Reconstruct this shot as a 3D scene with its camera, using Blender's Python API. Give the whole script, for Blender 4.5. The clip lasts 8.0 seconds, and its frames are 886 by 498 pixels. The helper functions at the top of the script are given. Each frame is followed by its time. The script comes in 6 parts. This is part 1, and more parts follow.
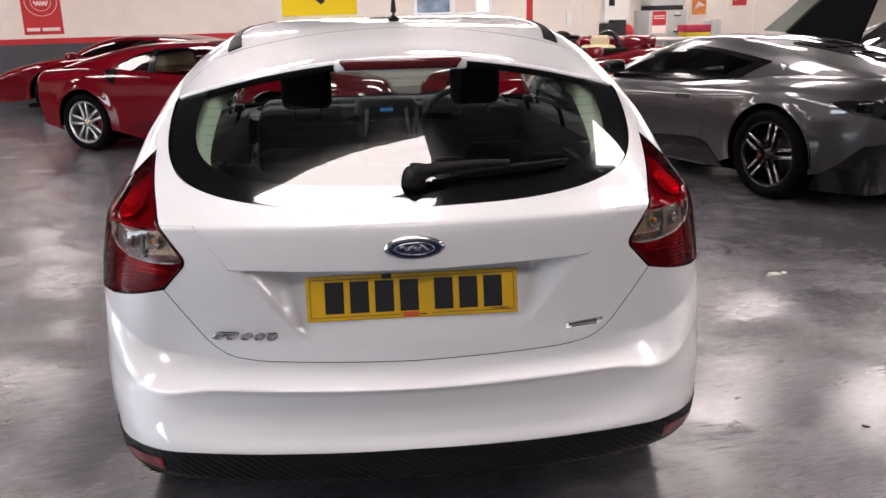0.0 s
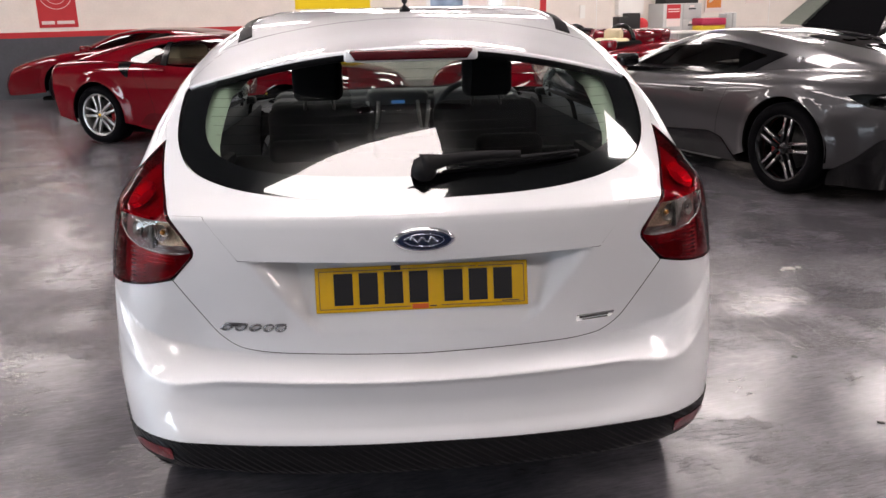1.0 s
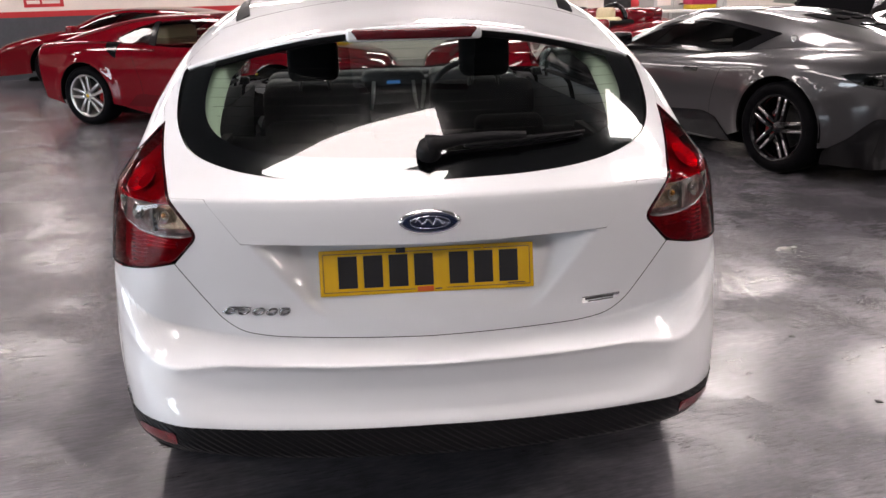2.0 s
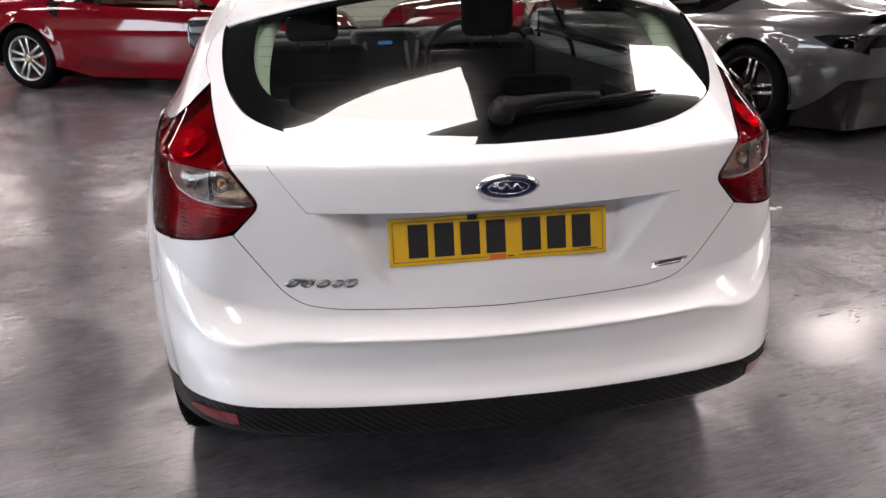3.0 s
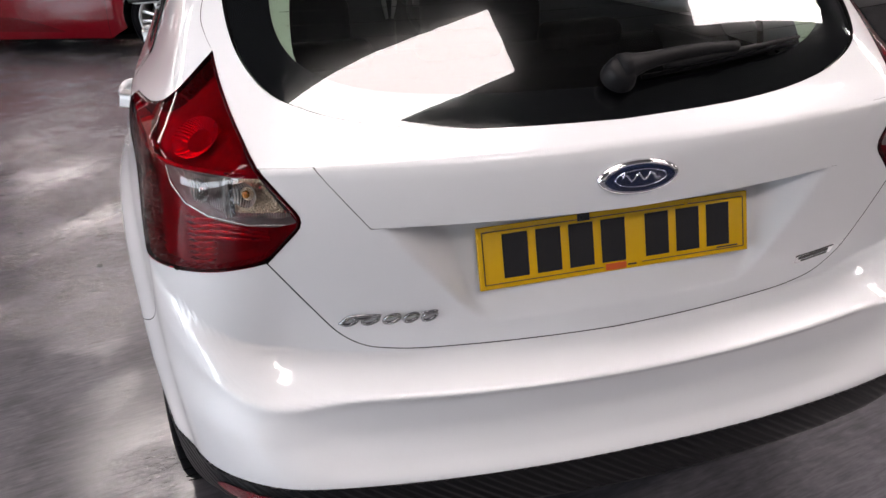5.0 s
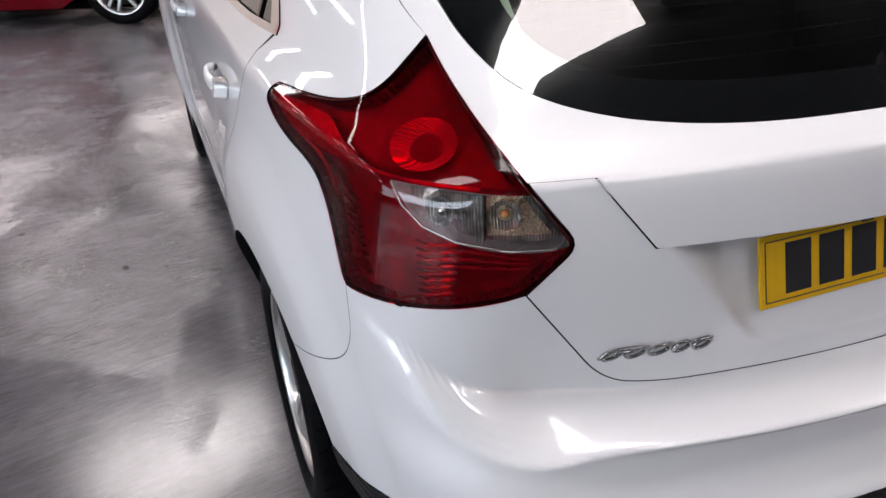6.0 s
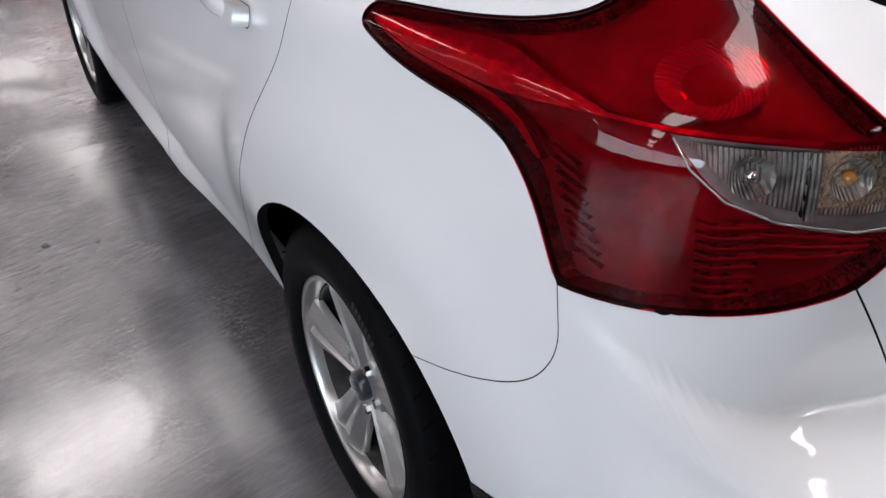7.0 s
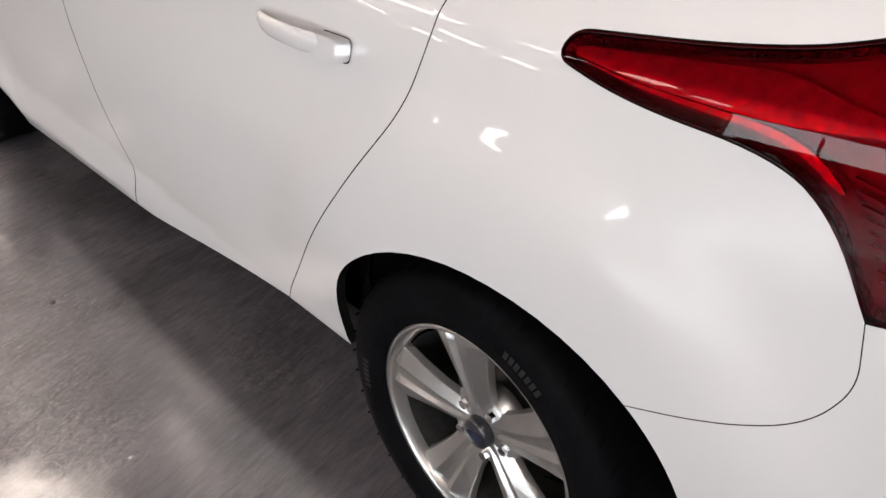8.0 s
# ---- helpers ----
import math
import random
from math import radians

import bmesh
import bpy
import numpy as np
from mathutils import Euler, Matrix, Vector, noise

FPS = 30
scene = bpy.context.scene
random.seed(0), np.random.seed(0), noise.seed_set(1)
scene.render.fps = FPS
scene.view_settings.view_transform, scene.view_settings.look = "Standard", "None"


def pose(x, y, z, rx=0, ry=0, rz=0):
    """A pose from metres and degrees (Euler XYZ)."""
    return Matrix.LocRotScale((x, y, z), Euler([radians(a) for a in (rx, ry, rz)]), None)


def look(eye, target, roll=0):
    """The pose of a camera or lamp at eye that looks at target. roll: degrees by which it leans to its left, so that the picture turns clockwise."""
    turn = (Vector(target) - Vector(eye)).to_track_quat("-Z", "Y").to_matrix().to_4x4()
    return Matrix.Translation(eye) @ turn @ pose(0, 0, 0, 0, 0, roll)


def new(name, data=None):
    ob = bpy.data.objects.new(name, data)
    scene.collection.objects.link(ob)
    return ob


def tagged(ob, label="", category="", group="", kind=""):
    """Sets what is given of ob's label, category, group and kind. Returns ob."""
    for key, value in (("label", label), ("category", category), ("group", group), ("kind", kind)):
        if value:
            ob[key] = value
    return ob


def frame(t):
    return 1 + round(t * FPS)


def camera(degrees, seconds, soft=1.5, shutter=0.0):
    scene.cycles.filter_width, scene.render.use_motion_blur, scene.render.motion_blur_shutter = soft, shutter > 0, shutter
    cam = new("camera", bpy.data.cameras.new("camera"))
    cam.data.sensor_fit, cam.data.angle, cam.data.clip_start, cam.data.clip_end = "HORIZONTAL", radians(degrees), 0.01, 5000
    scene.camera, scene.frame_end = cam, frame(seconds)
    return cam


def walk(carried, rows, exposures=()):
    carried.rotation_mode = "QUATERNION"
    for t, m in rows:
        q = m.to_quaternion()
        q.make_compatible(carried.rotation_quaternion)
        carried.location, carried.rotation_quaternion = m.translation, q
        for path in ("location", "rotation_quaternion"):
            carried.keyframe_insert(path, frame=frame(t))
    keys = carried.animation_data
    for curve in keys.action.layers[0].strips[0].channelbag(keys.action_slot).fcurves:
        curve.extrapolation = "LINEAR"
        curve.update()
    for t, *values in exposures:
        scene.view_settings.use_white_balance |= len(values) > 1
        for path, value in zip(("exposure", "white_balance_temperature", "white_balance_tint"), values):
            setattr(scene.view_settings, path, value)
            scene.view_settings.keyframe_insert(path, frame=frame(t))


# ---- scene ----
cam = camera(56.0, 8.0)
PATH = [
    (0, (-0.08, -1.857, 1.506), (0.075, 0.06, 0.958), -1.4),
    (0.5, (-0.073, -1.862, 1.502), (0.064, 0.056, 0.952), -1.3),
    (1, (-0.073, -1.845, 1.496), (0.052, 0.071, 0.935), -1.4),
    (2.3, (-0.154, -1.799, 1.493), (0.023, 0.091, 0.862), -1.5),
    (2.5, (-0.229, -1.757, 1.473), (-0.017, 0.122, 0.822), -1.4),
    (3, (-0.422, -1.706, 1.481), (-0.124, 0.148, 0.792), -0.9),
    (3.5, (-0.524, -1.669, 1.488), (-0.171, 0.168, 0.778), -0.9),
    (4, (-0.57, -1.577, 1.467), (-0.177, 0.24, 0.73), -1.2),
    (4.2, (-0.579, -1.518, 1.456), (-0.173, 0.288, 0.699), -1.4),
    (5.3, (-0.713, -1.012, 1.43), (-0.241, 0.744, 0.596), -3.1),
    (5.5, (-0.801, -0.934, 1.428), (-0.303, 0.805, 0.575), -3.4),
    (6, (-1.027, -0.752, 1.44), (-0.448, 0.934, 0.533), -3.4),
    (6.5, (-1.18, -0.526, 1.388), (-0.501, 1.083, 0.413), -3.1),
    (7, (-1.274, -0.239, 1.336), (-0.439, 1.237, 0.276), -2.0),
    (7.5, (-1.403, -0.061, 1.315), (-0.402, 1.277, 0.216), -1.4),
    (8, (-1.569, 0.138, 1.367), (-0.439, 1.371, 0.271), -1.6),
]
walk(cam, [(t, look(eye, target, roll)) for t, eye, target, roll in PATH],
     [(0, 0.09, 6900, 17), (2.5, 0.22, 6950, 17), (3.5, 0.28, 7000, 17), (5.5, 0.11, 6750, 16), (6.5, 0.0, 6550, 14), (7.0, 0.02, 6600, 14), (7.5, 0.06, 7000, 14), (8.0, 0.12, 7600, 17)])


# ---- light and world ----
scene.view_settings.exposure = 0.0
world = bpy.data.worlds.new("showroom_world")
scene.world = world
world.use_nodes = True
wn = world.node_tree
sky = wn.nodes.new("ShaderNodeTexSky")
sky.sky_type, sky.sun_disc = "NISHITA", False
sky.sun_elevation, sky.sun_rotation = radians(35), radians(200)
wn.links.new(sky.outputs[0], wn.nodes["Background"].inputs[0])
wn.nodes["Background"].inputs[1].default_value = 0.1


# ---- materials ----
def material(name, base, rough=0.5, metal=0.0, coat=0.0, grain=0.0, grain_scale=60.0, bump=0.0, stain=0.0, stain_scale=3.0,
             spec=0.5, transmission=0.0, ior=1.45, alpha=1.0, emit=0.0, emit_colour=None, coat_rough=0.03, rough_var=0.0):
    m = bpy.data.materials.new(name)
    m.use_nodes = True
    nt = m.node_tree
    b = nt.nodes["Principled BSDF"]
    b.inputs["Base Color"].default_value = (*base, 1)
    b.inputs["Roughness"].default_value = rough
    b.inputs["Metallic"].default_value = metal
    b.inputs["Coat Weight"].default_value = coat
    b.inputs["Coat Roughness"].default_value = coat_rough
    b.inputs["Specular IOR Level"].default_value = spec
    b.inputs["Transmission Weight"].default_value = transmission
    b.inputs["IOR"].default_value = ior
    b.inputs["Alpha"].default_value = alpha
    if emit:
        b.inputs["Emission Color"].default_value = (*(emit_colour or base), 1)
        b.inputs["Emission Strength"].default_value = emit
    if grain or stain or bump or rough_var:
        tc = nt.nodes.new("ShaderNodeTexCoord")
        fine = nt.nodes.new("ShaderNodeTexNoise")
        fine.inputs["Scale"].default_value, fine.inputs["Detail"].default_value = grain_scale, 6
        wide = nt.nodes.new("ShaderNodeTexNoise")
        wide.inputs["Scale"].default_value, wide.inputs["Detail"].default_value = stain_scale, 5
        for n in (fine, wide):
            nt.links.new(tc.outputs["Object"], n.inputs["Vector"])
        last = None
        for n, amount in ((fine, grain), (wide, stain)):
            if not amount:
                continue
            ramp = nt.nodes.new("ShaderNodeMapRange")
            ramp.inputs["From Min"].default_value, ramp.inputs["From Max"].default_value = 0.3, 0.7
            ramp.inputs["To Min"].default_value, ramp.inputs["To Max"].default_value = 1 - amount, 1 + amount
            nt.links.new(n.outputs["Fac"], ramp.inputs["Value"])
            mul = nt.nodes.new("ShaderNodeVectorMath")
            mul.operation = "SCALE"
            if last is None:
                mul.inputs[0].default_value = base
            else:
                nt.links.new(last, mul.inputs[0])
            nt.links.new(ramp.outputs[0], mul.inputs["Scale"])
            last = mul.outputs[0]
        if last is not None:
            nt.links.new(last, b.inputs["Base Color"])
        if rough_var:
            rr = nt.nodes.new("ShaderNodeMapRange")
            rr.inputs["From Min"].default_value, rr.inputs["From Max"].default_value = 0.3, 0.7
            rr.inputs["To Min"].default_value, rr.inputs["To Max"].default_value = max(0.02, rough - rough_var), rough + rough_var
            nt.links.new(wide.outputs["Fac"], rr.inputs["Value"])
            nt.links.new(rr.outputs[0], b.inputs["Roughness"])
        if bump:
            bp = nt.nodes.new("ShaderNodeBump")
            bp.inputs["Strength"].default_value, bp.inputs["Distance"].default_value = 1.0, bump
            nt.links.new(fine.outputs["Fac"], bp.inputs["Height"])
            nt.links.new(bp.outputs[0], b.inputs["Normal"])
    return m


def pane_material(name, tint, gloss=1.0, ior=1.5):
    """Thin glass: tinted see-through with a real reflection."""
    m = bpy.data.materials.new(name)
    m.use_nodes = True
    nt = m.node_tree
    nt.nodes.remove(nt.nodes["Principled BSDF"])
    out = nt.nodes["Material Output"]
    clear, shine, mix, edge, power, fit = (nt.nodes.new("ShaderNode" + k) for k in ("BsdfTransparent", "BsdfGlossy", "MixShader", "LayerWeight", "Math", "MapRange"))
    clear.inputs[0].default_value = (*tint, 1)
    shine.inputs["Roughness"].default_value = 0.0
    shine.inputs["Color"].default_value = (gloss, gloss, gloss, 1)
    power.operation = "POWER"
    power.inputs[1].default_value = 5.0
    fit.inputs["To Min"].default_value, fit.inputs["To Max"].default_value = ((ior - 1) / (ior + 1)) ** 2, 1.0
    nt.links.new(edge.outputs["Facing"], power.inputs[0])
    nt.links.new(power.outputs[0], fit.inputs["Value"])
    nt.links.new(fit.outputs[0], mix.inputs[0])
    nt.links.new(clear.outputs[0], mix.inputs[1])
    nt.links.new(shine.outputs[0], mix.inputs[2])
    nt.links.new(mix.outputs[0], out.inputs["Surface"])
    return m


WHITE = material("white_car_paint", (0.70, 0.71, 0.73), 0.35, coat=1.0, coat_rough=0.02)
SILVER = material("grey_metallic_paint", (0.070, 0.069, 0.073), 0.36, metal=0.75, coat=1.0, grain=0.05, grain_scale=900)
RED = material("red_car_paint", (0.15, 0.002, 0.007), 0.5, coat=1.0, spec=0.0)
# darker copy of the red paint, for the shade in the sill scoop
SHADED_RED = material("shaded_red_car_paint", (0.10, 0.003, 0.006), 0.5, coat=1.0, spec=0.0)
BLACK_PAINT = material("black_car_paint", (0.012, 0.012, 0.014), 0.25, coat=1.0)
BLACK_PLASTIC = material("black_grained_plastic", (0.006, 0.006, 0.007), 0.5, spec=0.2, grain=0.25, grain_scale=500, bump=0.0004)
GLOSS_BLACK = material("gloss_black_plastic", (0.006, 0.006, 0.007), 0.12, spec=0.4)
# near-black that stands in for shade in panel gaps and hollows
SHADOW_BLACK = material("cavity_shade_black", (0.005, 0.005, 0.005), 0.9, spec=0.05)
RUBBER = material("tyre_rubber", (0.004, 0.004, 0.005), 0.55, spec=0.04, grain=0.3, grain_scale=80, bump=0.0005, stain=0.3, stain_scale=9)
ALLOY = material("silver_alloy", (0.46, 0.46, 0.455), 0.3, metal=0.9, coat=0.4, grain=0.04, grain_scale=300)
MIRROR_GLASS = material("tinted_mirror_glass", (0.40, 0.42, 0.44), 0.02, metal=1.0)
DARK_CHROME = material("dark_chrome", (0.30, 0.30, 0.31), 0.10, metal=1.0)
CHROME = material("chrome", (0.75, 0.75, 0.76), 0.06, metal=1.0)
DARK_METAL = material("dark_brake_metal", (0.06, 0.06, 0.06), 0.45, metal=0.8, grain=0.2)
GLASS = pane_material("clear_car_glass", (0.58, 0.64, 0.62), 1.0, 1.53)
TINT = pane_material("dark_tinted_glass", (0.10, 0.11, 0.11))
FRIT = material("black_glass_border", (0.004, 0.004, 0.005), 0.02, spec=0.46)
TRIM_LIGHT = material("pale_pillar_trim", (0.50, 0.60, 0.46), 0.7, grain=0.05, grain_scale=300)
FABRIC = material("charcoal_seat_fabric", (0.006, 0.006, 0.007), 0.9, grain=0.3, grain_scale=400, bump=0.0006, spec=0.1)
DASH = material("dark_soft_dash", (0.040, 0.042, 0.046), 0.55, grain=0.15, grain_scale=500, bump=0.0003)
HEADLINER = material("pale_headliner", (0.45, 0.46, 0.44), 0.9, grain=0.05, grain_scale=300)


# ---- mesh helpers ----
def part(name, bm, mat, parent=None, label="", smooth=True, mats=None):
    me = bpy.data.meshes.new(name)
    bm.normal_update()
    bm.to_mesh(me)
    bm.free()
    for m in (mats or [mat]):
        me.materials.append(m)
    if smooth:
        me.polygons.foreach_set("use_smooth", [True] * len(me.polygons))
    ob = new(name, me)
    if parent is not None:
        ob.parent = parent
    if label:
        tagged(ob, label)
    return ob


def thing(name, label, category, at=None, group="", kind=""):
    ob = new(name)
    ob.empty_display_size = 0.2
    if at is not None:
        ob.matrix_world = at
    return tagged(ob, label, category, group, kind)


def box(bm, x0, x1, y0, y1, z0, z1, bevel=0.0, segments=2, m=None):
    r = bmesh.ops.create_cube(bm, size=1, matrix=Matrix.Translation(((x0 + x1) / 2, (y0 + y1) / 2, (z0 + z1) / 2)) @ Matrix.Diagonal((x1 - x0, y1 - y0, z1 - z0, 1)))
    vs = r["verts"]
    if bevel:
        es = list({e for v in vs for e in v.link_edges})
        vs = list({v for f in bmesh.ops.bevel(bm, geom=es, offset=bevel, segments=segments, affect="EDGES", profile=0.5)["faces"] for v in f.verts} | {v for v in vs if v.is_valid})
    if m is not None:
        bmesh.ops.transform(bm, matrix=m, verts=[v for v in vs if v.is_valid])
    return vs


def boxes(*rows, bevel=0.0, segments=2):
    bm = bmesh.new()
    for r in rows:
        box(bm, *r, bevel=bevel, segments=segments)
    return bm


def revolve(profile, steps=48, axis="X", at=(0, 0, 0), arc=(0.0, 360.0)):
    """A lathe: profile rows of (offset along the axis, radius)."""
    bm = bmesh.new()
    rings = []
    closed = abs(arc[1] - arc[0]) > 359.9
    count = steps if closed else steps + 1
    for k in range(count):
        t = radians(arc[0] + (arc[1] - arc[0]) * k / steps)
        row = []
        for o, r in profile:
            c, s = r * math.cos(t), r * math.sin(t)
            p = {"X": (o, c, s), "Y": (c, o, s), "Z": (c, s, o)}[axis]
            row.append(bm.verts.new(Vector(p) + Vector(at)))
        rings.append(row)
    for k in range(steps):
        a, b = rings[k], rings[(k + 1) % count]
        for i in range(len(profile) - 1):
            bm.faces.new((a[i], a[i + 1], b[i + 1], b[i]))
    bmesh.ops.remove_doubles(bm, verts=bm.verts, dist=1e-5)
    bmesh.ops.recalc_face_normals(bm, faces=bm.faces)
    return bm


def rounded(points, step=0.02):
    """A closed outline from rows (u, v) or (u, v, corner radius): straight runs and soft corners, with a point about every step."""
    n, out = len(points), []
    for i in range(n):
        p = Vector(points[i][:2])
        r = points[i][2] if len(points[i]) > 2 else 0.0
        a, b = Vector(points[i - 1][:2]), Vector(points[(i + 1) % n][:2])
        if r <= 0:
            out.append(p)
            continue
        da, db = (a - p), (b - p)
        ra, rb = min(r, da.length * 0.5), min(r, db.length * 0.5)
        s, e = p + da.normalized() * ra, p + db.normalized() * rb
        k = max(3, int((ra + rb) / step) + 2)
        for j in range(k + 1):
            t = j / k
            out.append(s * (1 - t) ** 2 + p * (2 * t * (1 - t)) + e * t * t)
    clean = []
    for q in out:
        if not clean or (q - clean[-1]).length > 1e-4:
            clean.append(q)
    if (clean[0] - clean[-1]).length < 1e-4:
        clean.pop()
    full = []
    for i, q in enumerate(clean):
        e = clean[(i + 1) % len(clean)]
        k = max(1, int((e - q).length / step))
        full += [q.lerp(e, j / k) for j in range(k)]
    return full


def shrink(outline, gap):
    """Moves a closed outline inwards by gap."""
    n = len(outline)
    area = sum(outline[i - 1].x * outline[i].y - outline[i].x * outline[i - 1].y for i in range(n))
    s = 1 if area > 0 else -1
    out = []
    for i in range(n):
        d0, d1 = (outline[i] - outline[i - 1]).normalized(), (outline[(i + 1) % n] - outline[i]).normalized()
        n0, n1 = Vector((-d0.y, d0.x)) * s, Vector((-d1.y, d1.x)) * s
        m = n0 + n1
        m = m.normalized() / max(0.5, math.sqrt(max(0.01, (1 + n0.dot(n1)) / 2))) if m.length > 1e-6 else n0
        out.append(outline[i] + m * gap)
    return out


def march(field, base, way, far=2.6):
    """Where the rays base + d * way leave the body whose field is negative inside."""
    lo, hi = np.zeros(len(base)), np.full(len(base), far)
    for _ in range(34):
        mid = (lo + hi) / 2
        p = base + mid[:, None] * way
        out = field(p[:, 0], p[:, 1], p[:, 2]) > 0
        hi, lo = np.where(out, mid, hi), np.where(out, lo, mid)
    return base + ((lo + hi) / 2)[:, None] * way


def gradient(field, p, h=0.004):
    g = np.zeros_like(p)
    for k in range(3):
        d = np.zeros(3)
        d[k] = h
        a, b = p + d, p - d
        g[:, k] = field(a[:, 0], a[:, 1], a[:, 2]) - field(b[:, 0], b[:, 1], b[:, 2])
    return g / np.maximum(1e-9, np.linalg.norm(g, axis=1))[:, None]


def panel(name, outline, chart, field, mat, parent, gap=0.0, cell=(0.03, 0.03), lip=0.012, lift=0.0, side=1, label="", relief=None, lip_mat=1):
    """A skin panel: an outline in the chart's two coordinates, cut into a fine grid and laid onto the body's field."""
    ring = shrink(outline, gap) if gap else list(outline)
    bm = bmesh.new()
    bm.faces.new([bm.verts.new((q.x, q.y, 0)) for q in ring])
    lo = [min(q[k] for q in ring) for k in (0, 1)]
    hi = [max(q[k] for q in ring) for k in (0, 1)]
    for k in (0, 1):
        c = math.floor(lo[k] / cell[k]) + 1
        while c * cell[k] < hi[k] - 1e-5:
            at, no = [0, 0, 0], [0, 0, 0]
            at[k], no[k] = c * cell[k] + 1e-5, 1
            bmesh.ops.bisect_plane(bm, geom=bm.verts[:] + bm.edges[:] + bm.faces[:], dist=1e-6, plane_co=at, plane_no=no)
            c += 1
    uv = np.array([v.co[:2] for v in bm.verts])
    base, way = chart(uv[:, 0], uv[:, 1])
    p = march(field, base, way)
    n = gradient(field, p)
    p = p + n * (lift + (relief(p) if relief else 0.0))[:, None] if relief else p + n * lift
    if side < 0:
        p[:, 0], n[:, 0] = -p[:, 0], -n[:, 0]
    for v, q in zip(bm.verts, p):
        v.co = q
    bm.verts.index_update()
    bm.normal_update()
    if sum(f.calc_area() * f.normal.dot(Vector(n[f.verts[0].index])) for f in bm.faces) < 0:
        bmesh.ops.reverse_faces(bm, faces=bm.faces[:])
    normals = [Vector(q) for q in n]
    if lip:
        edges = [e for e in bm.edges if e.is_boundary]
        bm.verts.ensure_lookup_table()
        again = {}
        for e in edges:
            for v in e.verts:
                if v not in again:
                    again[v] = bm.verts.new(v.co - normals[v.index] * lip)
        for e in edges:
            l = e.link_loops[0]
            a, b = l.vert, l.link_loop_next.vert
            f = bm.faces.new((b, a, again[a], again[b]))
            # lips are coloured black by default, so that seams read as shaded
            f.material_index = 1 if lip_mat else 0
        bm.verts.index_update()
        normals += [normals[v.index] for v in again]
    ob = part(name, bm, mat, parent, label, mats=[mat, SHADOW_BLACK])
    ob.data.normals_split_custom_set_from_vertices([tuple(v) for v in normals])
    return ob


def smooth01(t):
    t = np.clip(t, 0, 1)
    return t * t * (3 - 2 * t)


def curve(xs, ys):
    """A smooth curve through a few knots (monotone cubic)."""
    xs, ys = np.array(xs, float), np.array(ys, float)
    d = np.diff(ys) / np.diff(xs)
    m = np.concatenate([[d[0]], np.where(d[1:] * d[:-1] > 0, 2 * d[1:] * d[:-1] / np.where(d[1:] + d[:-1] == 0, 1, d[1:] + d[:-1]), 0), [d[-1]]])

    def f(x):
        x = np.clip(x, xs[0], xs[-1])
        i = np.clip(np.searchsorted(xs, x) - 1, 0, len(xs) - 2)
        h = xs[i + 1] - xs[i]
        t = (x - xs[i]) / h
        return ((1 + 2 * t) * (1 - t) ** 2 * ys[i] + t * (1 - t) ** 2 * h * m[i] + t * t * (3 - 2 * t) * ys[i + 1] + t * t * (t - 1) * h * m[i + 1])
    return f


def fillet(f, g, r):
    """The corner of two fields, rounded with radius r."""
    a, b = f + r, g + r
    return np.minimum(np.maximum(a, b), 0) + np.hypot(np.maximum(a, 0), np.maximum(b, 0)) - r


# ---- the white hatchback ----
HATCH_REAR = curve((0.15, 0.30, 0.385, 0.412, 0.43, 0.49, 0.53, 0.58, 0.625, 0.644, 0.650, 0.656, 0.664, 0.74, 0.86, 0.93, 1.02, 1.04, 1.06, 1.11, 1.2, 1.36, 1.5),
                   (0.30, 0.12, 0.02, -0.045, -0.052, -0.060, -0.040, -0.020, -0.026, -0.038, -0.026, 0.030, 0.080, 0.060, 0.042, 0.038, 0.042, 0.064, 0.093, 0.150, 0.255, 0.455, 0.64))
HATCH_WIDE = curve((0.15, 0.25, 0.33, 0.45, 0.60, 0.75, 0.85, 0.95, 1.03, 1.055, 1.10, 1.2, 1.3, 1.365, 1.404, 1.44, 1.5),
                   (0.79, 0.82, 0.845, 0.866, 0.880, 0.884, 0.880, 0.866, 0.846, 0.826, 0.794, 0.742, 0.682, 0.630, 0.592, 0.55, 0.46))
HATCH_TOP = curve((0.2, 0.33, 0.44, 0.6, 0.9, 1.2, 1.6, 2.0, 2.4, 2.8, 3.1, 3.6, 4.1, 4.4),
                  (1.388, 1.399, 1.412, 1.441, 1.483, 1.496, 1.497, 1.475, 1.405, 1.22, 1.05, 0.98, 0.84, 0.55))


def hatch_side(x, y, z):
    w = HATCH_WIDE(z) - 0.12 * np.clip(1.1 - y, 0, 2) ** 2 - 0.10 * np.clip(y - 3.2, 0, 2) ** 2
    for wheel in (0.83, 3.50):
        r = np.hypot(y - wheel, z - 0.31)
        turn = np.degrees(np.arctan2(z - 0.31, y - wheel))
        w = w + (0.015 * smooth01((0.64 - r) / 0.13) + 0.016 * smooth01((0.75 - r) / 0.30)) * smooth01((z - 0.28) / 0.12) * smooth01((turn - 2) / 50)
    start = 0.345 + 0.075 * smooth01((y - 1.35) / 1.2)
    w = w + 0.030 * np.clip((start - z) / 0.12, 0, 1) * smooth01((y - 1.32) / 0.7) * smooth01((3.1 - y) / 0.2)
    return np.abs(x) - w


def hatch_bow(x, z):
    return (0.25 - 0.05 * smooth01((0.66 - z) / 0.1)) * x * x


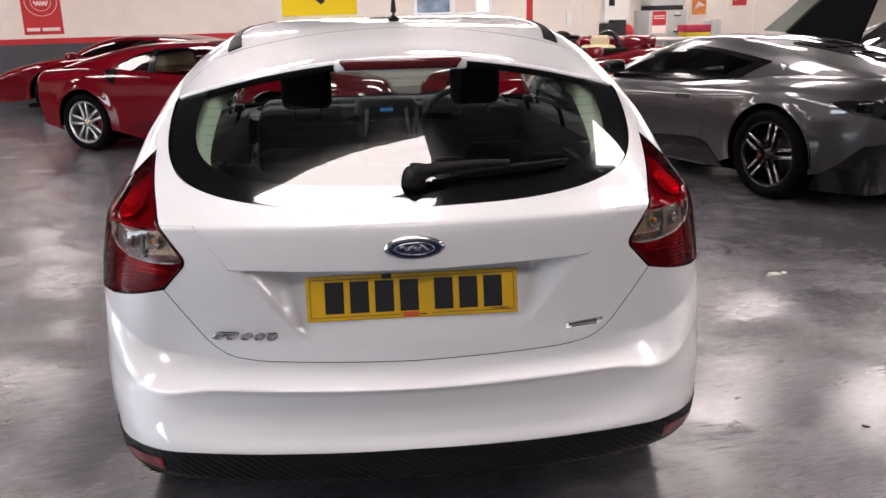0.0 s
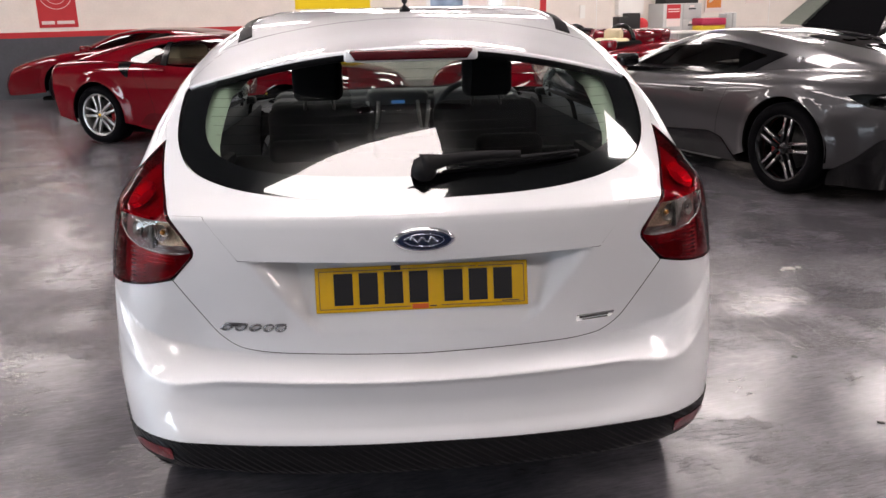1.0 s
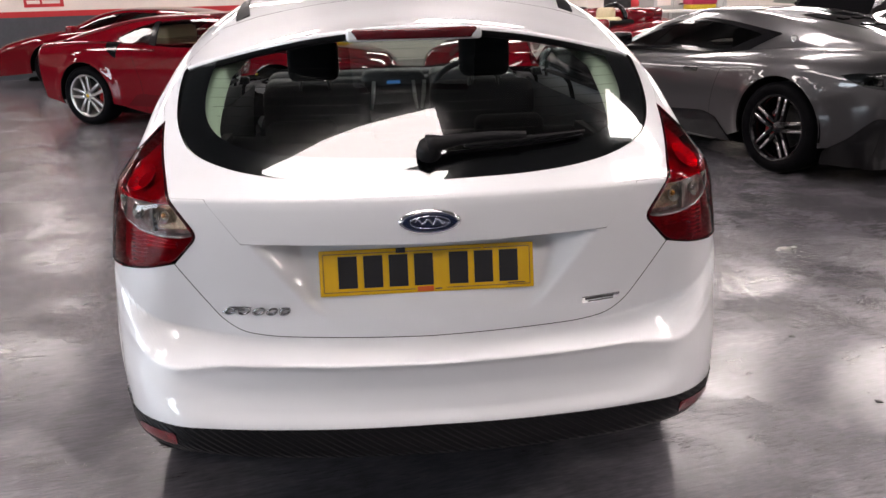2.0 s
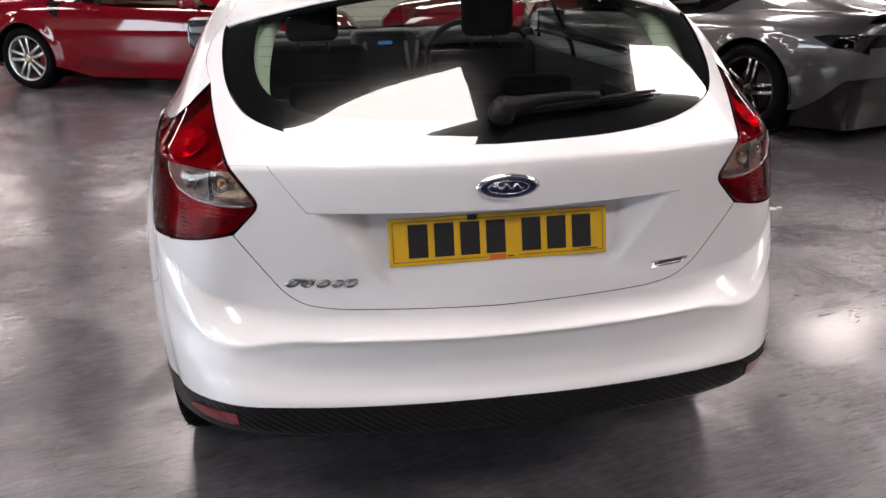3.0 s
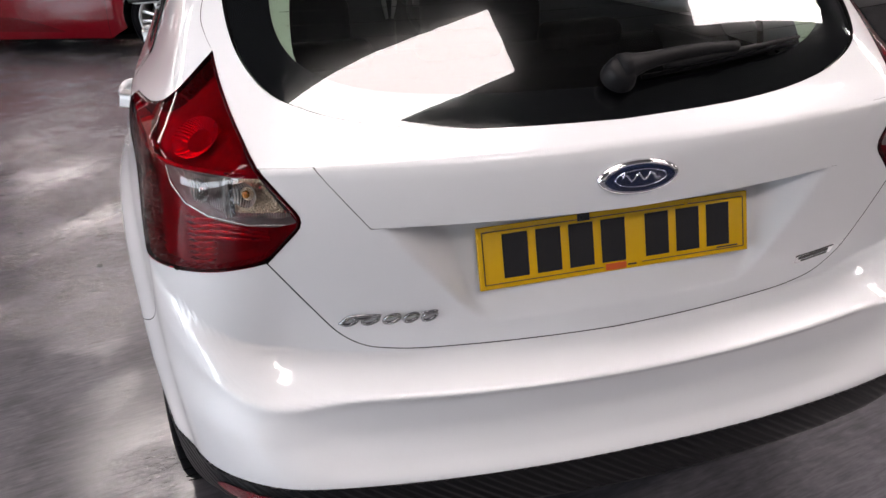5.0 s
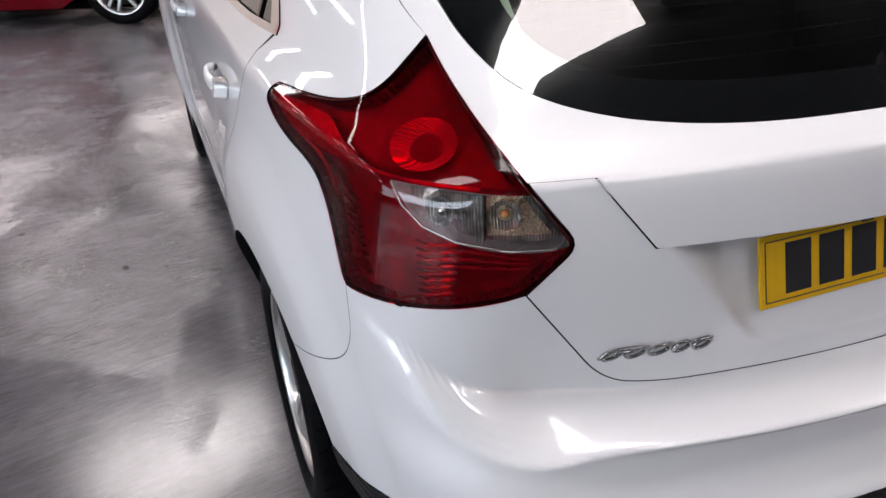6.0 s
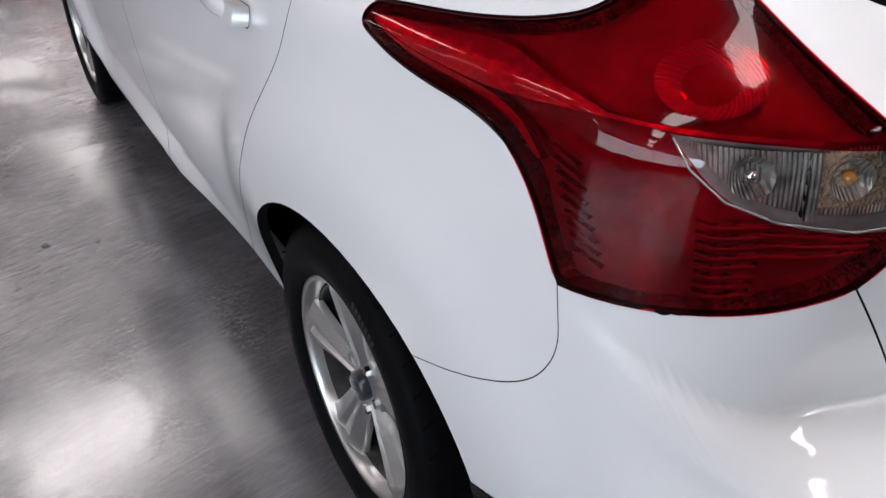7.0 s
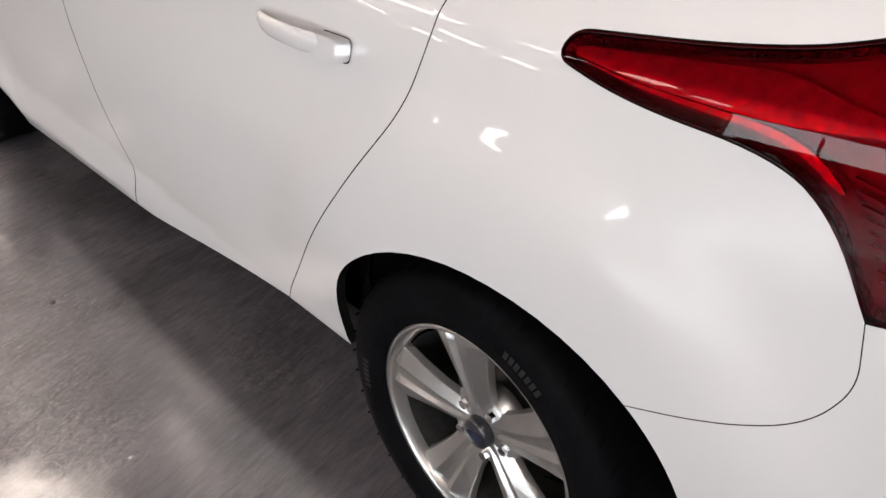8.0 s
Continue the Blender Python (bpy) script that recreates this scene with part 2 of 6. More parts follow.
def hatch_recess(x, z):
    """The number plate's hollow, with slanting triangular sides."""
    outer, inner = 0.268 + (z - 0.73) * 0.83, 0.262 + (z - 0.73) * 0.24
    deep = 0.074 * np.clip((z - 0.722) / 0.185, 0, 1.2)
    return deep * smooth01((outer - np.abs(x)) / np.maximum(0.03, outer - inner)) * (z < 0.921)


def crease_top(x):
    return 0.645 + np.clip(0.2 * np.clip((np.abs(x) - 0.55) / 0.28, 0, 1.2) ** 3, 0, 0.2)


def crease_flat(x, z):
    """The height at which the tail's middle has the same part of its profile; the bumper's crease climbs towards the corners."""
    top = crease_top(x)
    return np.where(z < 0.48, z, np.where(z < top, 0.48 + (z - 0.48) * 0.165 / (top - 0.48),
                    np.where(z < 0.93, 0.645 + (z - top) * 0.285 / np.maximum(0.05, 0.93 - top), z)))


def hatch_rear(x, y, z):
    plain = np.interp(z, (0.15, 0.30, 0.40, 0.48, 0.93, 1.02), (0.30, 0.12, -0.03, -0.055, 0.038, 0.042))
    fade = smooth01((np.abs(x) - 0.57) / 0.31) * (z < 0.93)
    soft, flat = 0.034 * smooth01((np.abs(x) - 0.40) / 0.3), crease_flat(x, z)
    soft = np.where(flat < 0.93, np.minimum(soft, np.maximum(0.0, (0.93 - flat) * 0.5)), 0.034 * smooth01((np.abs(x) - 0.60) / 0.10) * smooth01((flat - 0.93) / 0.05))
    shape = sum(HATCH_REAR(flat + soft * k) for k in (-1, -0.6, -0.2, 0.2, 0.6, 1)) / 6
    return shape * (1 - fade) + plain * fade + hatch_bow(x, z) - y


def hatch_front(x, y, z):
    return y - (4.32 - 0.25 * x * x - 0.9 * np.clip(z - 0.6, 0, 1) ** 2)


def hatch_field(x, y, z):
    f = np.maximum(fillet(hatch_side(x, y, z), hatch_rear(x, y, z), 0.15), hatch_upper_field(x, y, z))
    return np.maximum(f, hatch_front(x, y, z))


def hatch_plate_field(x, y, z):
    f = fillet(hatch_side(x, y, z), hatch_rear(x, y, z) + hatch_recess(x, z), 0.15)
    return f


def hatch_upper_field(x, y, z):
    roof = z - HATCH_TOP(y) + (0.05 + 0.33 * smooth01((1.25 - y) / 0.9)) * x * x
    return fillet(hatch_side(x, y, z), roof, 0.06)


def wrap_chart(a, z):
    """a runs from the middle of the tail round the corner and forward along the flank."""
    s, a = np.sign(a), np.abs(a)
    turn = np.clip((a - 0.40) / 0.6, 0, math.pi / 2)
    base = np.stack([s * np.minimum(a, 0.40), 0.80 + np.clip(a - 0.40 - 0.6 * math.pi / 2, 0, 9), z], 1)
    way = np.stack([s * np.sin(turn), -np.cos(turn), np.zeros_like(a)], 1)
    way[a <= 0.40] = (0, -1, 0)
    return base, way


def upper_chart(y, q):
    """y along the car, q the arc from straight up to the side."""
    t = q / 0.55
    return np.stack([np.zeros_like(y), y, 1.0 - np.clip(y - 2.4, 0, 2) * 0.30], 1), np.stack([np.sin(t), np.zeros_like(t), np.cos(t)], 1)


def corner_x(a):
    """About where across the car the chart's a meets the tail."""
    turn = np.clip((np.abs(a) - 0.40) / 0.6, 0, 1.3)
    x = np.full(np.shape(a), 0.5)
    for _ in range(6):
        x = np.clip(np.minimum(np.abs(a), 0.40) + np.tan(turn) * (0.83 - 0.25 * x * x), 0, 0.9)
    return x


def bumper_chart(a, w):
    """As wrap_chart, with rows that follow the climbing crease."""
    top = crease_top(corner_x(a))
    z = np.where(w < 0.48, w, np.where(w < 0.645, 0.48 + (w - 0.48) * (top - 0.48) / 0.165, np.where(w < 0.93, top + (w - 0.645) * (0.93 - top) / 0.285, w)))
    return wrap_chart(a, z)


def to_bumper(outline):
    return [Vector((q.x, float(crease_flat(corner_x(np.array([q.x])), np.array([q.y]))[0]))) for q in outline]


FLANK = 0.40 + 0.3 * math.pi - 0.80      # add a distance along the car to get a


def A(y, x=0.885):
    """The chart's a for a place on the flank or the corner."""
    return FLANK + y if y >= 0.80 else 0.40 + 0.6 * math.atan2(x - 0.40, 0.80 - y)


def mirror_rows(rows):
    """A closed outline from its right half, read from the bottom middle up."""
    return rows + [(-r[0], *r[1:]) for r in reversed(rows) if abs(r[0]) > 1e-6]


hatch = thing("hatchback_car", "white five-door hatchback, clean, parked on the showroom floor", "car")
L = FLANK
LAMP = [(0.712, 1.175, 0.008), (0.642, 1.100, 0.06), (0.580, 1.030, 0.06), (0.521, 0.938, 0.022), (0.582, 0.866, 0.022), (0.68, 0.842, 0.1), (0.835, 0.832, 0.015),
        (0.872, 0.93, 0.06), (0.93, 0.975, 0.08), (1.12, 0.990, 0.1), (1.252, 1.018, 0.025), (1.235, 1.050, 0.03), (0.93, 1.068, 0.15), (0.80, 1.100, 0.05)]
GLASS_EDGE = [(0, 1.058), (0.36, 1.064, 0.3), (0.55, 1.106, 0.15), (0.638, 1.165, 0.12), (0.715, 1.235, 0.06), (0.785, 1.295)]

# tailgate skins
lower = mirror_rows([(0, 0.664), (0.40, 0.670, 0.05), (0.475, 0.687, 0.06), (0.582, 0.866), (0.521, 0.938, 0.022), (0.5792, 1.029), (0.502, 1.029), (0.432, 0.922), (0, 0.917)])
panel("tailgate_skin", rounded(lower), wrap_chart, hatch_plate_field, WHITE, hatch, gap=0.0016, cell=(0.009, 0.007), lip=0.02)
blade = mirror_rows([(0, 0.9175), (0.432, 0.9225, 0.004), (0.502, 1.0285, 0.004), (0, 1.031)])
panel("tailgate_blade", rounded(blade), wrap_chart, hatch_field, WHITE, hatch, gap=0.0005, cell=(0.02, 0.02), lip=0.07, lift=0.004, lip_mat=None)
upper = mirror_rows([(0, 1.031), (0.502, 1.0278), (0.5785, 1.0278), (0.5815, 1.032), (0.642, 1.100, 0.06), (0.712, 1.175), (0.80, 1.225, 0.03), (0.835, 1.285), (0.80, 1.305)] + [(r[0] + 0.002, r[1] - 0.002, *r[2:]) for r in reversed(GLASS_EDGE[1:])] + [(0, 1.056)])
panel("tailgate_surround", rounded(upper), wrap_chart, hatch_field, WHITE, hatch, cell=(0.02, 0.012), lip=0.015)


def arch(y, z, r, a0, a1, steps=22):
    return [(A(y + r * math.cos(radians(a0 + (a1 - a0) * k / steps))), z + r * math.sin(radians(a0 + (a1 - a0) * k / steps))) for k in range(steps + 1)]


# rear window and its black border
pane = mirror_rows(GLASS_EDGE + [(0.70, 1.345), (0.5, 1.375), (0, 1.392)])
panel("rear_window", rounded(pane), wrap_chart, hatch_field, GLASS, hatch, cell=(0.03, 0.03), lip=0, lift=-0.004, label="clear curved rear window with heating lines").visible_shadow = False
border = mirror_rows(GLASS_EDGE + [(0.70, 1.345), (0.62, 1.36), (0.615, 1.28, 0.05), (0.575, 1.20, 0.1), (0.50, 1.145, 0.12), (0.36, 1.112, 0.2), (0, 1.104)])
panel("window_border", rounded(border), wrap_chart, hatch_field, FRIT, hatch, cell=(0.03, 0.03), lip=0, lift=-0.0075)

# spoiler and roof
def spoiler_shell():
    """The roof's rear blade: cross-sections from the roof seam over the trailing edge and back under."""
    bm = bmesh.new()
    rings = []
    for q in np.linspace(-0.634, 0.634, 61):
        k = abs(q) / 0.634
        edge, seam = 0.330 + 0.21 * k ** 2.4, 0.735 - 0.035 * max(0.0, (k - 0.7) / 0.3)
        y = np.concatenate([np.linspace(seam, edge + 0.012, 12), [edge + 0.004]])
        base, way = upper_chart(y, np.full(len(y), q))
        p = march(hatch_upper_field, base, way)
        n = gradient(hatch_upper_field, p)
        tip, up = p[-1], n[-1]
        back = np.array((0.0, -1.0, 0.0))
        ring = list(p) + [tip + back * 0.004 - up * 0.003, tip + back * 0.005 - up * 0.009, tip + back * 0.003 - up * 0.020, tip - back * 0.004 - up * 0.025]
        ring += [a - b * 0.028 for a, b in zip(p[-2::-3], n[-2::-3])]
        rings.append([bm.verts.new(v) for v in ring])
    dark = len(y) + 1
    for a, b in zip(rings, rings[1:]):
        for j in range(len(a) - 1):
            bm.faces.new((a[j], b[j], b[j + 1], a[j + 1])).material_index = 1 if j >= dark else 0
    for ring in (rings[0], rings[-1]):
        bm.faces.new(ring)
    bmesh.ops.recalc_face_normals(bm, faces=bm.faces)
    return bm


part("roof_spoiler", spoiler_shell(), WHITE, hatch, "white roof spoiler with a black underside", mats=[WHITE, BLACK_PLASTIC])
panel("roof", rounded([(0.739, -0.45), (0.705, -0.60), (1.0, -0.60), (1.9, -0.60), (2.42, -0.50, 0.2), (2.42, 0.50, 0.2), (1.9, 0.60), (1.0, 0.60), (0.705, 0.60), (0.739, 0.45)]), upper_chart, hatch_upper_field, WHITE, hatch, cell=(0.06, 0.03), lip=0.01)
panel("windscreen", rounded([(2.43, -0.50), (3.12, -0.62), (3.12, 0.62), (2.43, 0.50)]), upper_chart, hatch_upper_field, GLASS, hatch, cell=(0.06, 0.06), lip=0).visible_shadow = False
panel("bonnet", rounded([(3.13, -0.80), (4.2, -0.72), (4.2, 0.72), (3.13, 0.80)]), upper_chart, hatch_upper_field, WHITE, hatch, cell=(0.06, 0.06), lip=0.01)

VALANCE = material("black_ribbed_plastic", (0.005, 0.005, 0.006), 0.45, spec=0.25, grain=0.25, grain_scale=500)
# bumper, valance and reflectors
half = [(0, 0.495), (0.60, 0.488, 0.1), (0.76, 0.470, 0.05), (0.90, 0.448, 0.05)] + arch(0.813, 0.297, 0.405, 160, 129.5, 8) + [(A(0.478), 0.632, 0.04), (0.95, 0.648, 0.08), (0.858, 0.684, 0.05), (0.829, 0.75, 0.03), (0.835, 0.832), (0.68, 0.842, 0.1), (0.582, 0.866), (0.475, 0.687, 0.06), (0.40, 0.670, 0.05), (0, 0.664)]
panel("rear_bumper", to_bumper(rounded(mirror_rows(half), 0.012)), bumper_chart, hatch_field, WHITE, hatch, gap=0.0006, cell=(0.015, 0.004), lip=0.018)
vhalf = [(0, 0.352), (0.55, 0.342, 0.1), (0.78, 0.330, 0.05), (0.93, 0.330, 0.03)] + arch(0.813, 0.297, 0.405, 172, 160, 4) + [(0.90, 0.448, 0.05), (0.76, 0.470, 0.05), (0.60, 0.488, 0.1), (0, 0.495)]
panel("rear_valance", rounded(mirror_rows(vhalf)), wrap_chart, hatch_field, VALANCE, hatch, cell=(0.02, 0.012), lip=0.10, lift=0.003, label="black grained lower valance", lip_mat=None)
REFLECT = material("red_reflector", (0.15, 0.004, 0.010), 0.25, coat=0.4, grain=0.3, grain_scale=400)
for s in (1, -1):
    panel("rear_reflector", rounded([(0.572, 0.436, 0.006), (0.672, 0.428, 0.02), (0.698, 0.440, 0.01), (0.668, 0.460, 0.01), (0.572, 0.469, 0.006)]), wrap_chart, hatch_field, REFLECT, hatch, cell=(0.02, 0.02), lip=0.01, lift=0.006, side=s, label="red reflector strip")
    quarter = [(A(1.215), 0.30), (A(1.42), 0.313), (A(1.39), 0.36, 0.02), (A(1.175), 0.628, 0.1), (A(1.02), 0.817, 0.08), (A(0.963), 0.894, 0.05), (A(0.933), 0.99, 0.05), (A(0.92), 1.062), (A(0.84, 0.79), 1.112, 0.012), (A(1.26), 1.385), (A(0.62, 0.64), 1.385),
               (0.838, 1.285), (0.803, 1.225, 0.03), (0.715, 1.177), (0.80, 1.100, 0.05), (0.93, 1.068, 0.15), (1.235, 1.050, 0.03), (1.252, 1.018, 0.025), (1.12, 0.990, 0.1), (0.93, 0.975, 0.08), (0.872, 0.93, 0.06), (0.835, 0.832),
               (0.829, 0.75, 0.03), (0.858, 0.684, 0.05), (0.95, 0.648, 0.08), (A(0.478), 0.632, 0.04)] + arch(0.813, 0.297, 0.405, 129.5, 4)
    panel("rear_wing", rounded(quarter), wrap_chart, hatch_field, WHITE, hatch, gap=0.0005, cell=(0.02, 0.015), lip=0.02, side=s)
    reardoor = [(A(1.42), 0.313), (A(2.12), 0.262), (A(2.07), 0.373, 0.03), (A(2.139), 0.574, 0.1), (A(2.19), 0.80, 0.1), (A(2.20), 1.02, 0.05), (A(2.19), 1.066), (A(1.1), 1.095), (A(0.86), 1.108), (A(0.92), 1.062), (A(0.933), 0.99, 0.05), (A(0.963), 0.894, 0.05), (A(1.02), 0.817, 0.08), (A(1.175), 0.628, 0.1), (A(1.39), 0.36, 0.02)]
    panel("rear_door", rounded(reardoor), wrap_chart, hatch_field, WHITE, hatch, gap=0.0017, cell=(0.03, 0.02), lip=0.02, side=s)
    frontdoor = [(A(2.12), 0.262), (A(3.05), 0.243), (A(3.08), 0.5, 0.2), (A(3.15), 0.9, 0.1), (A(3.1), 1.03), (A(2.19), 1.066), (A(2.20), 1.02, 0.05), (A(2.19), 0.80, 0.1), (A(2.139), 0.574, 0.1), (A(2.07), 0.373, 0.03)]
    panel("front_door", rounded(frontdoor), wrap_chart, hatch_field, WHITE, hatch, gap=0.0022, cell=(0.04, 0.02), lip=0.02, side=s)
    wing = [(A(3.05), 0.243), (A(3.09), 0.26)] + arch(3.5, 0.31, 0.40, 170, 10) + [(A(3.95), 0.35), (A(4.0), 0.88), (A(3.1), 1.03), (A(3.15), 0.9, 0.1), (A(3.08), 0.5, 0.2)]
    panel("front_wing", rounded(wing), wrap_chart, hatch_field, WHITE, hatch, gap=0.0022, cell=(0.06, 0.04), lip=0.02, side=s)
    window = [(A(0.85), 1.114), (A(1.1), 1.100), (A(2.19), 1.076), (A(3.0), 1.05), (A(2.5), 1.34, 0.1), (A(2.0), 1.385, 0.1), (A(1.27), 1.38)]
    panel("side_window", rounded(window), wrap_chart, hatch_field, GLASS, hatch, cell=(0.06, 0.06), lip=0, lift=-0.006, side=s).visible_shadow = False
    panel("window_trim", rounded([(A(0.84), 1.103), (A(1.1), 1.090), (A(2.19), 1.066), (A(2.19), 1.080), (A(1.1), 1.104), (A(0.90), 1.114), (A(1.28), 1.385), (A(1.25), 1.385), (A(0.84), 1.118, 0.008)], 0.03), wrap_chart, hatch_field, CHROME, hatch, cell=(0.06, 0.03), lip=0.006, lift=0.003, side=s, label="bright strip along the window line")
    for y0, y1, w in ((1.02, 1.19, 0.018), (2.14, 2.17, 0.05)):
        panel("window_post", rounded([(A(y0), 1.10), (A(y0 + w), 1.10), (A(y1 + w), 1.385), (A(y1), 1.385)], 0.03), wrap_chart, hatch_field, GLOSS_BLACK, hatch, cell=(0.06, 0.03), lip=0.004, lift=-0.001, side=s)
    sill = [(A(1.21), 0.215), (A(3.10), 0.20), (A(3.10), 0.262), (A(2.12), 0.29), (A(1.42), 0.34), (A(1.21), 0.34)]
    panel("sill", rounded(sill), wrap_chart, hatch_field, BLACK_PLASTIC, hatch, cell=(0.06, 0.03), lip=0.05, lift=-0.055, side=s)
    # black sheet behind the panels that stands in for the shade in their gaps
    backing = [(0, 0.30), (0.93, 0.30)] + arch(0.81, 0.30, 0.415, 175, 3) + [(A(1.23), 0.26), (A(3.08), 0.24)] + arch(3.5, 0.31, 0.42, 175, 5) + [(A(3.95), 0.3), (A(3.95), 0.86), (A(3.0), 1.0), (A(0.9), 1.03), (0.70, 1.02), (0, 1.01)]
    panel("gap_shade_backing", rounded(backing, 0.05), wrap_chart, hatch_field, SHADOW_BLACK, hatch, cell=(0.05, 0.05), lip=0, lift=-0.085, side=s)
    part("wheel_liner", revolve([(s * 0.50, 0.05), (s * 0.50, 0.425), (s * 0.79, 0.425)], 40, "X", (0, 0.81, 0.30), (-8, 180)), BLACK_PLASTIC, hatch)
    part("wheel_liner", revolve([(s * 0.50, 0.05), (s * 0.50, 0.425), (s * 0.80, 0.425)], 40, "X", (0, 3.5, 0.30), (-8, 188)), BLACK_PLASTIC, hatch)
part("underfloor", boxes((-0.60, 0.60, 0.40, 4.1, 0.19, 0.24), bevel=0.01), SHADOW_BLACK, hatch)




def on_skin(a, z, lift=0.0, field=hatch_field):
    """A place on the hatchback's skin, with the skin's normal."""
    base, way = wrap_chart(np.array([float(a)]), np.array([float(z)]))
    p = march(field, base, way)
    n = gradient(field, p)
    return Vector(p[0] + n[0] * lift), Vector(n[0])


def tube(points, radii, steps=8, squash=1.0):
    """A tapered rod through points."""
    bm = bmesh.new()
    rings = []
    for i, p in enumerate(points):
        d = (points[min(i + 1, len(points) - 1)] - points[max(i - 1, 0)]).normalized()
        u = d.cross(Vector((0, 0, 1)))
        u = u.normalized() if u.length > 1e-4 else Vector((1, 0, 0))
        w = u.cross(d).normalized()
        rings.append([bm.verts.new(p + radii[i] * (math.cos(2 * math.pi * k / steps) * u * squash + math.sin(2 * math.pi * k / steps) * w)) for k in range(steps)])
    for a, b in zip(rings, rings[1:]):
        for k in range(steps):
            bm.faces.new((a[k], a[(k + 1) % steps], b[(k + 1) % steps], b[k]))
    bm.faces.new(rings[0])
    bm.faces.new(rings[-1])
    bmesh.ops.recalc_face_normals(bm, faces=bm.faces)
    return bm


# tail lamps: black edge, ribbed inner reflector, bulb bowls, red and clear lenses
LENS_RED = pane_material("red_lamp_lens", (0.76, 0.005, 0.022), 0.45, 1.42)
LENS_CLEAR = pane_material("clear_lamp_lens", (0.88, 0.88, 0.86), 1.0, 1.45)
LAMP_INNER = material("silvered_lamp_reflector", (0.42, 0.40, 0.40), 0.22, metal=0.6, grain=0.25, grain_scale=70, bump=0.0012)
GLITTER = material("dotted_amber_reflector", (0.46, 0.36, 0.26), 0.22, metal=0.7, grain=0.5, grain_scale=260, bump=0.003)
AMBER = material("amber_bulb", (0.36, 0.14, 0.02), 0.15, coat=1.0)
LAMP_SEAL = material("dark_maroon_seal", (0.020, 0.003, 0.005), 0.25)
LAMP_SHELL = material("dark_lamp_shell", (0.10, 0.09, 0.09), 0.5)
LAMP_DARK = material("grey_lamp_housing", (0.15, 0.14, 0.14), 0.40, grain=0.2, grain_scale=60, stain=0.35, stain_scale=11, bump=0.0006)


def ribbed(m, scale, depth, turn):
    """Adds fine straight ribs to a material's relief."""
    nt = m.node_tree
    b = nt.nodes["Principled BSDF"]
    tc, mp, wv, bp = (nt.nodes.new("ShaderNode" + k) for k in ("TexCoord", "Mapping", "TexWave", "Bump"))
    mp.inputs["Rotation"].default_value = turn
    wv.inputs["Scale"].default_value = scale
    nt.links.new(tc.outputs["Object"], mp.inputs["Vector"])
    nt.links.new(mp.outputs[0], wv.inputs["Vector"])
    nt.links.new(wv.outputs["Fac"], bp.inputs["Height"])
    bp.inputs["Distance"].default_value = depth
    nt.links.new(bp.outputs[0], b.inputs["Normal"])
    return m


ribbed(VALANCE, 22, 0.002, (0, radians(55), 0))
LAMP_RIBS = ribbed(material("ribbed_clear_reflector", (0.26, 0.25, 0.24), 0.30, metal=0.6, stain=0.6, stain_scale=40), 75, 0.002, (0, 0, radians(20)))
CLEAR = [(0.742, 1.014, 0.012), (0.576, 1.012, 0.004), (0.533, 0.940, 0.012), (0.56, 0.934, 0.01), (0.64, 0.940, 0.06), (0.70, 0.962, 0.06)]
LAMP_DEEP = material("dark_lamp_reflector", (0.13, 0.118, 0.118), 0.35, grain=0.25, grain_scale=60, stain=0.5, stain_scale=14, bump=0.0006)
STOP_RIBS = ribbed(material("ribbed_stop_reflector", (0.55, 0.52, 0.52), 0.2, metal=0.6), 110, 0.002, (0, radians(90), radians(30)))
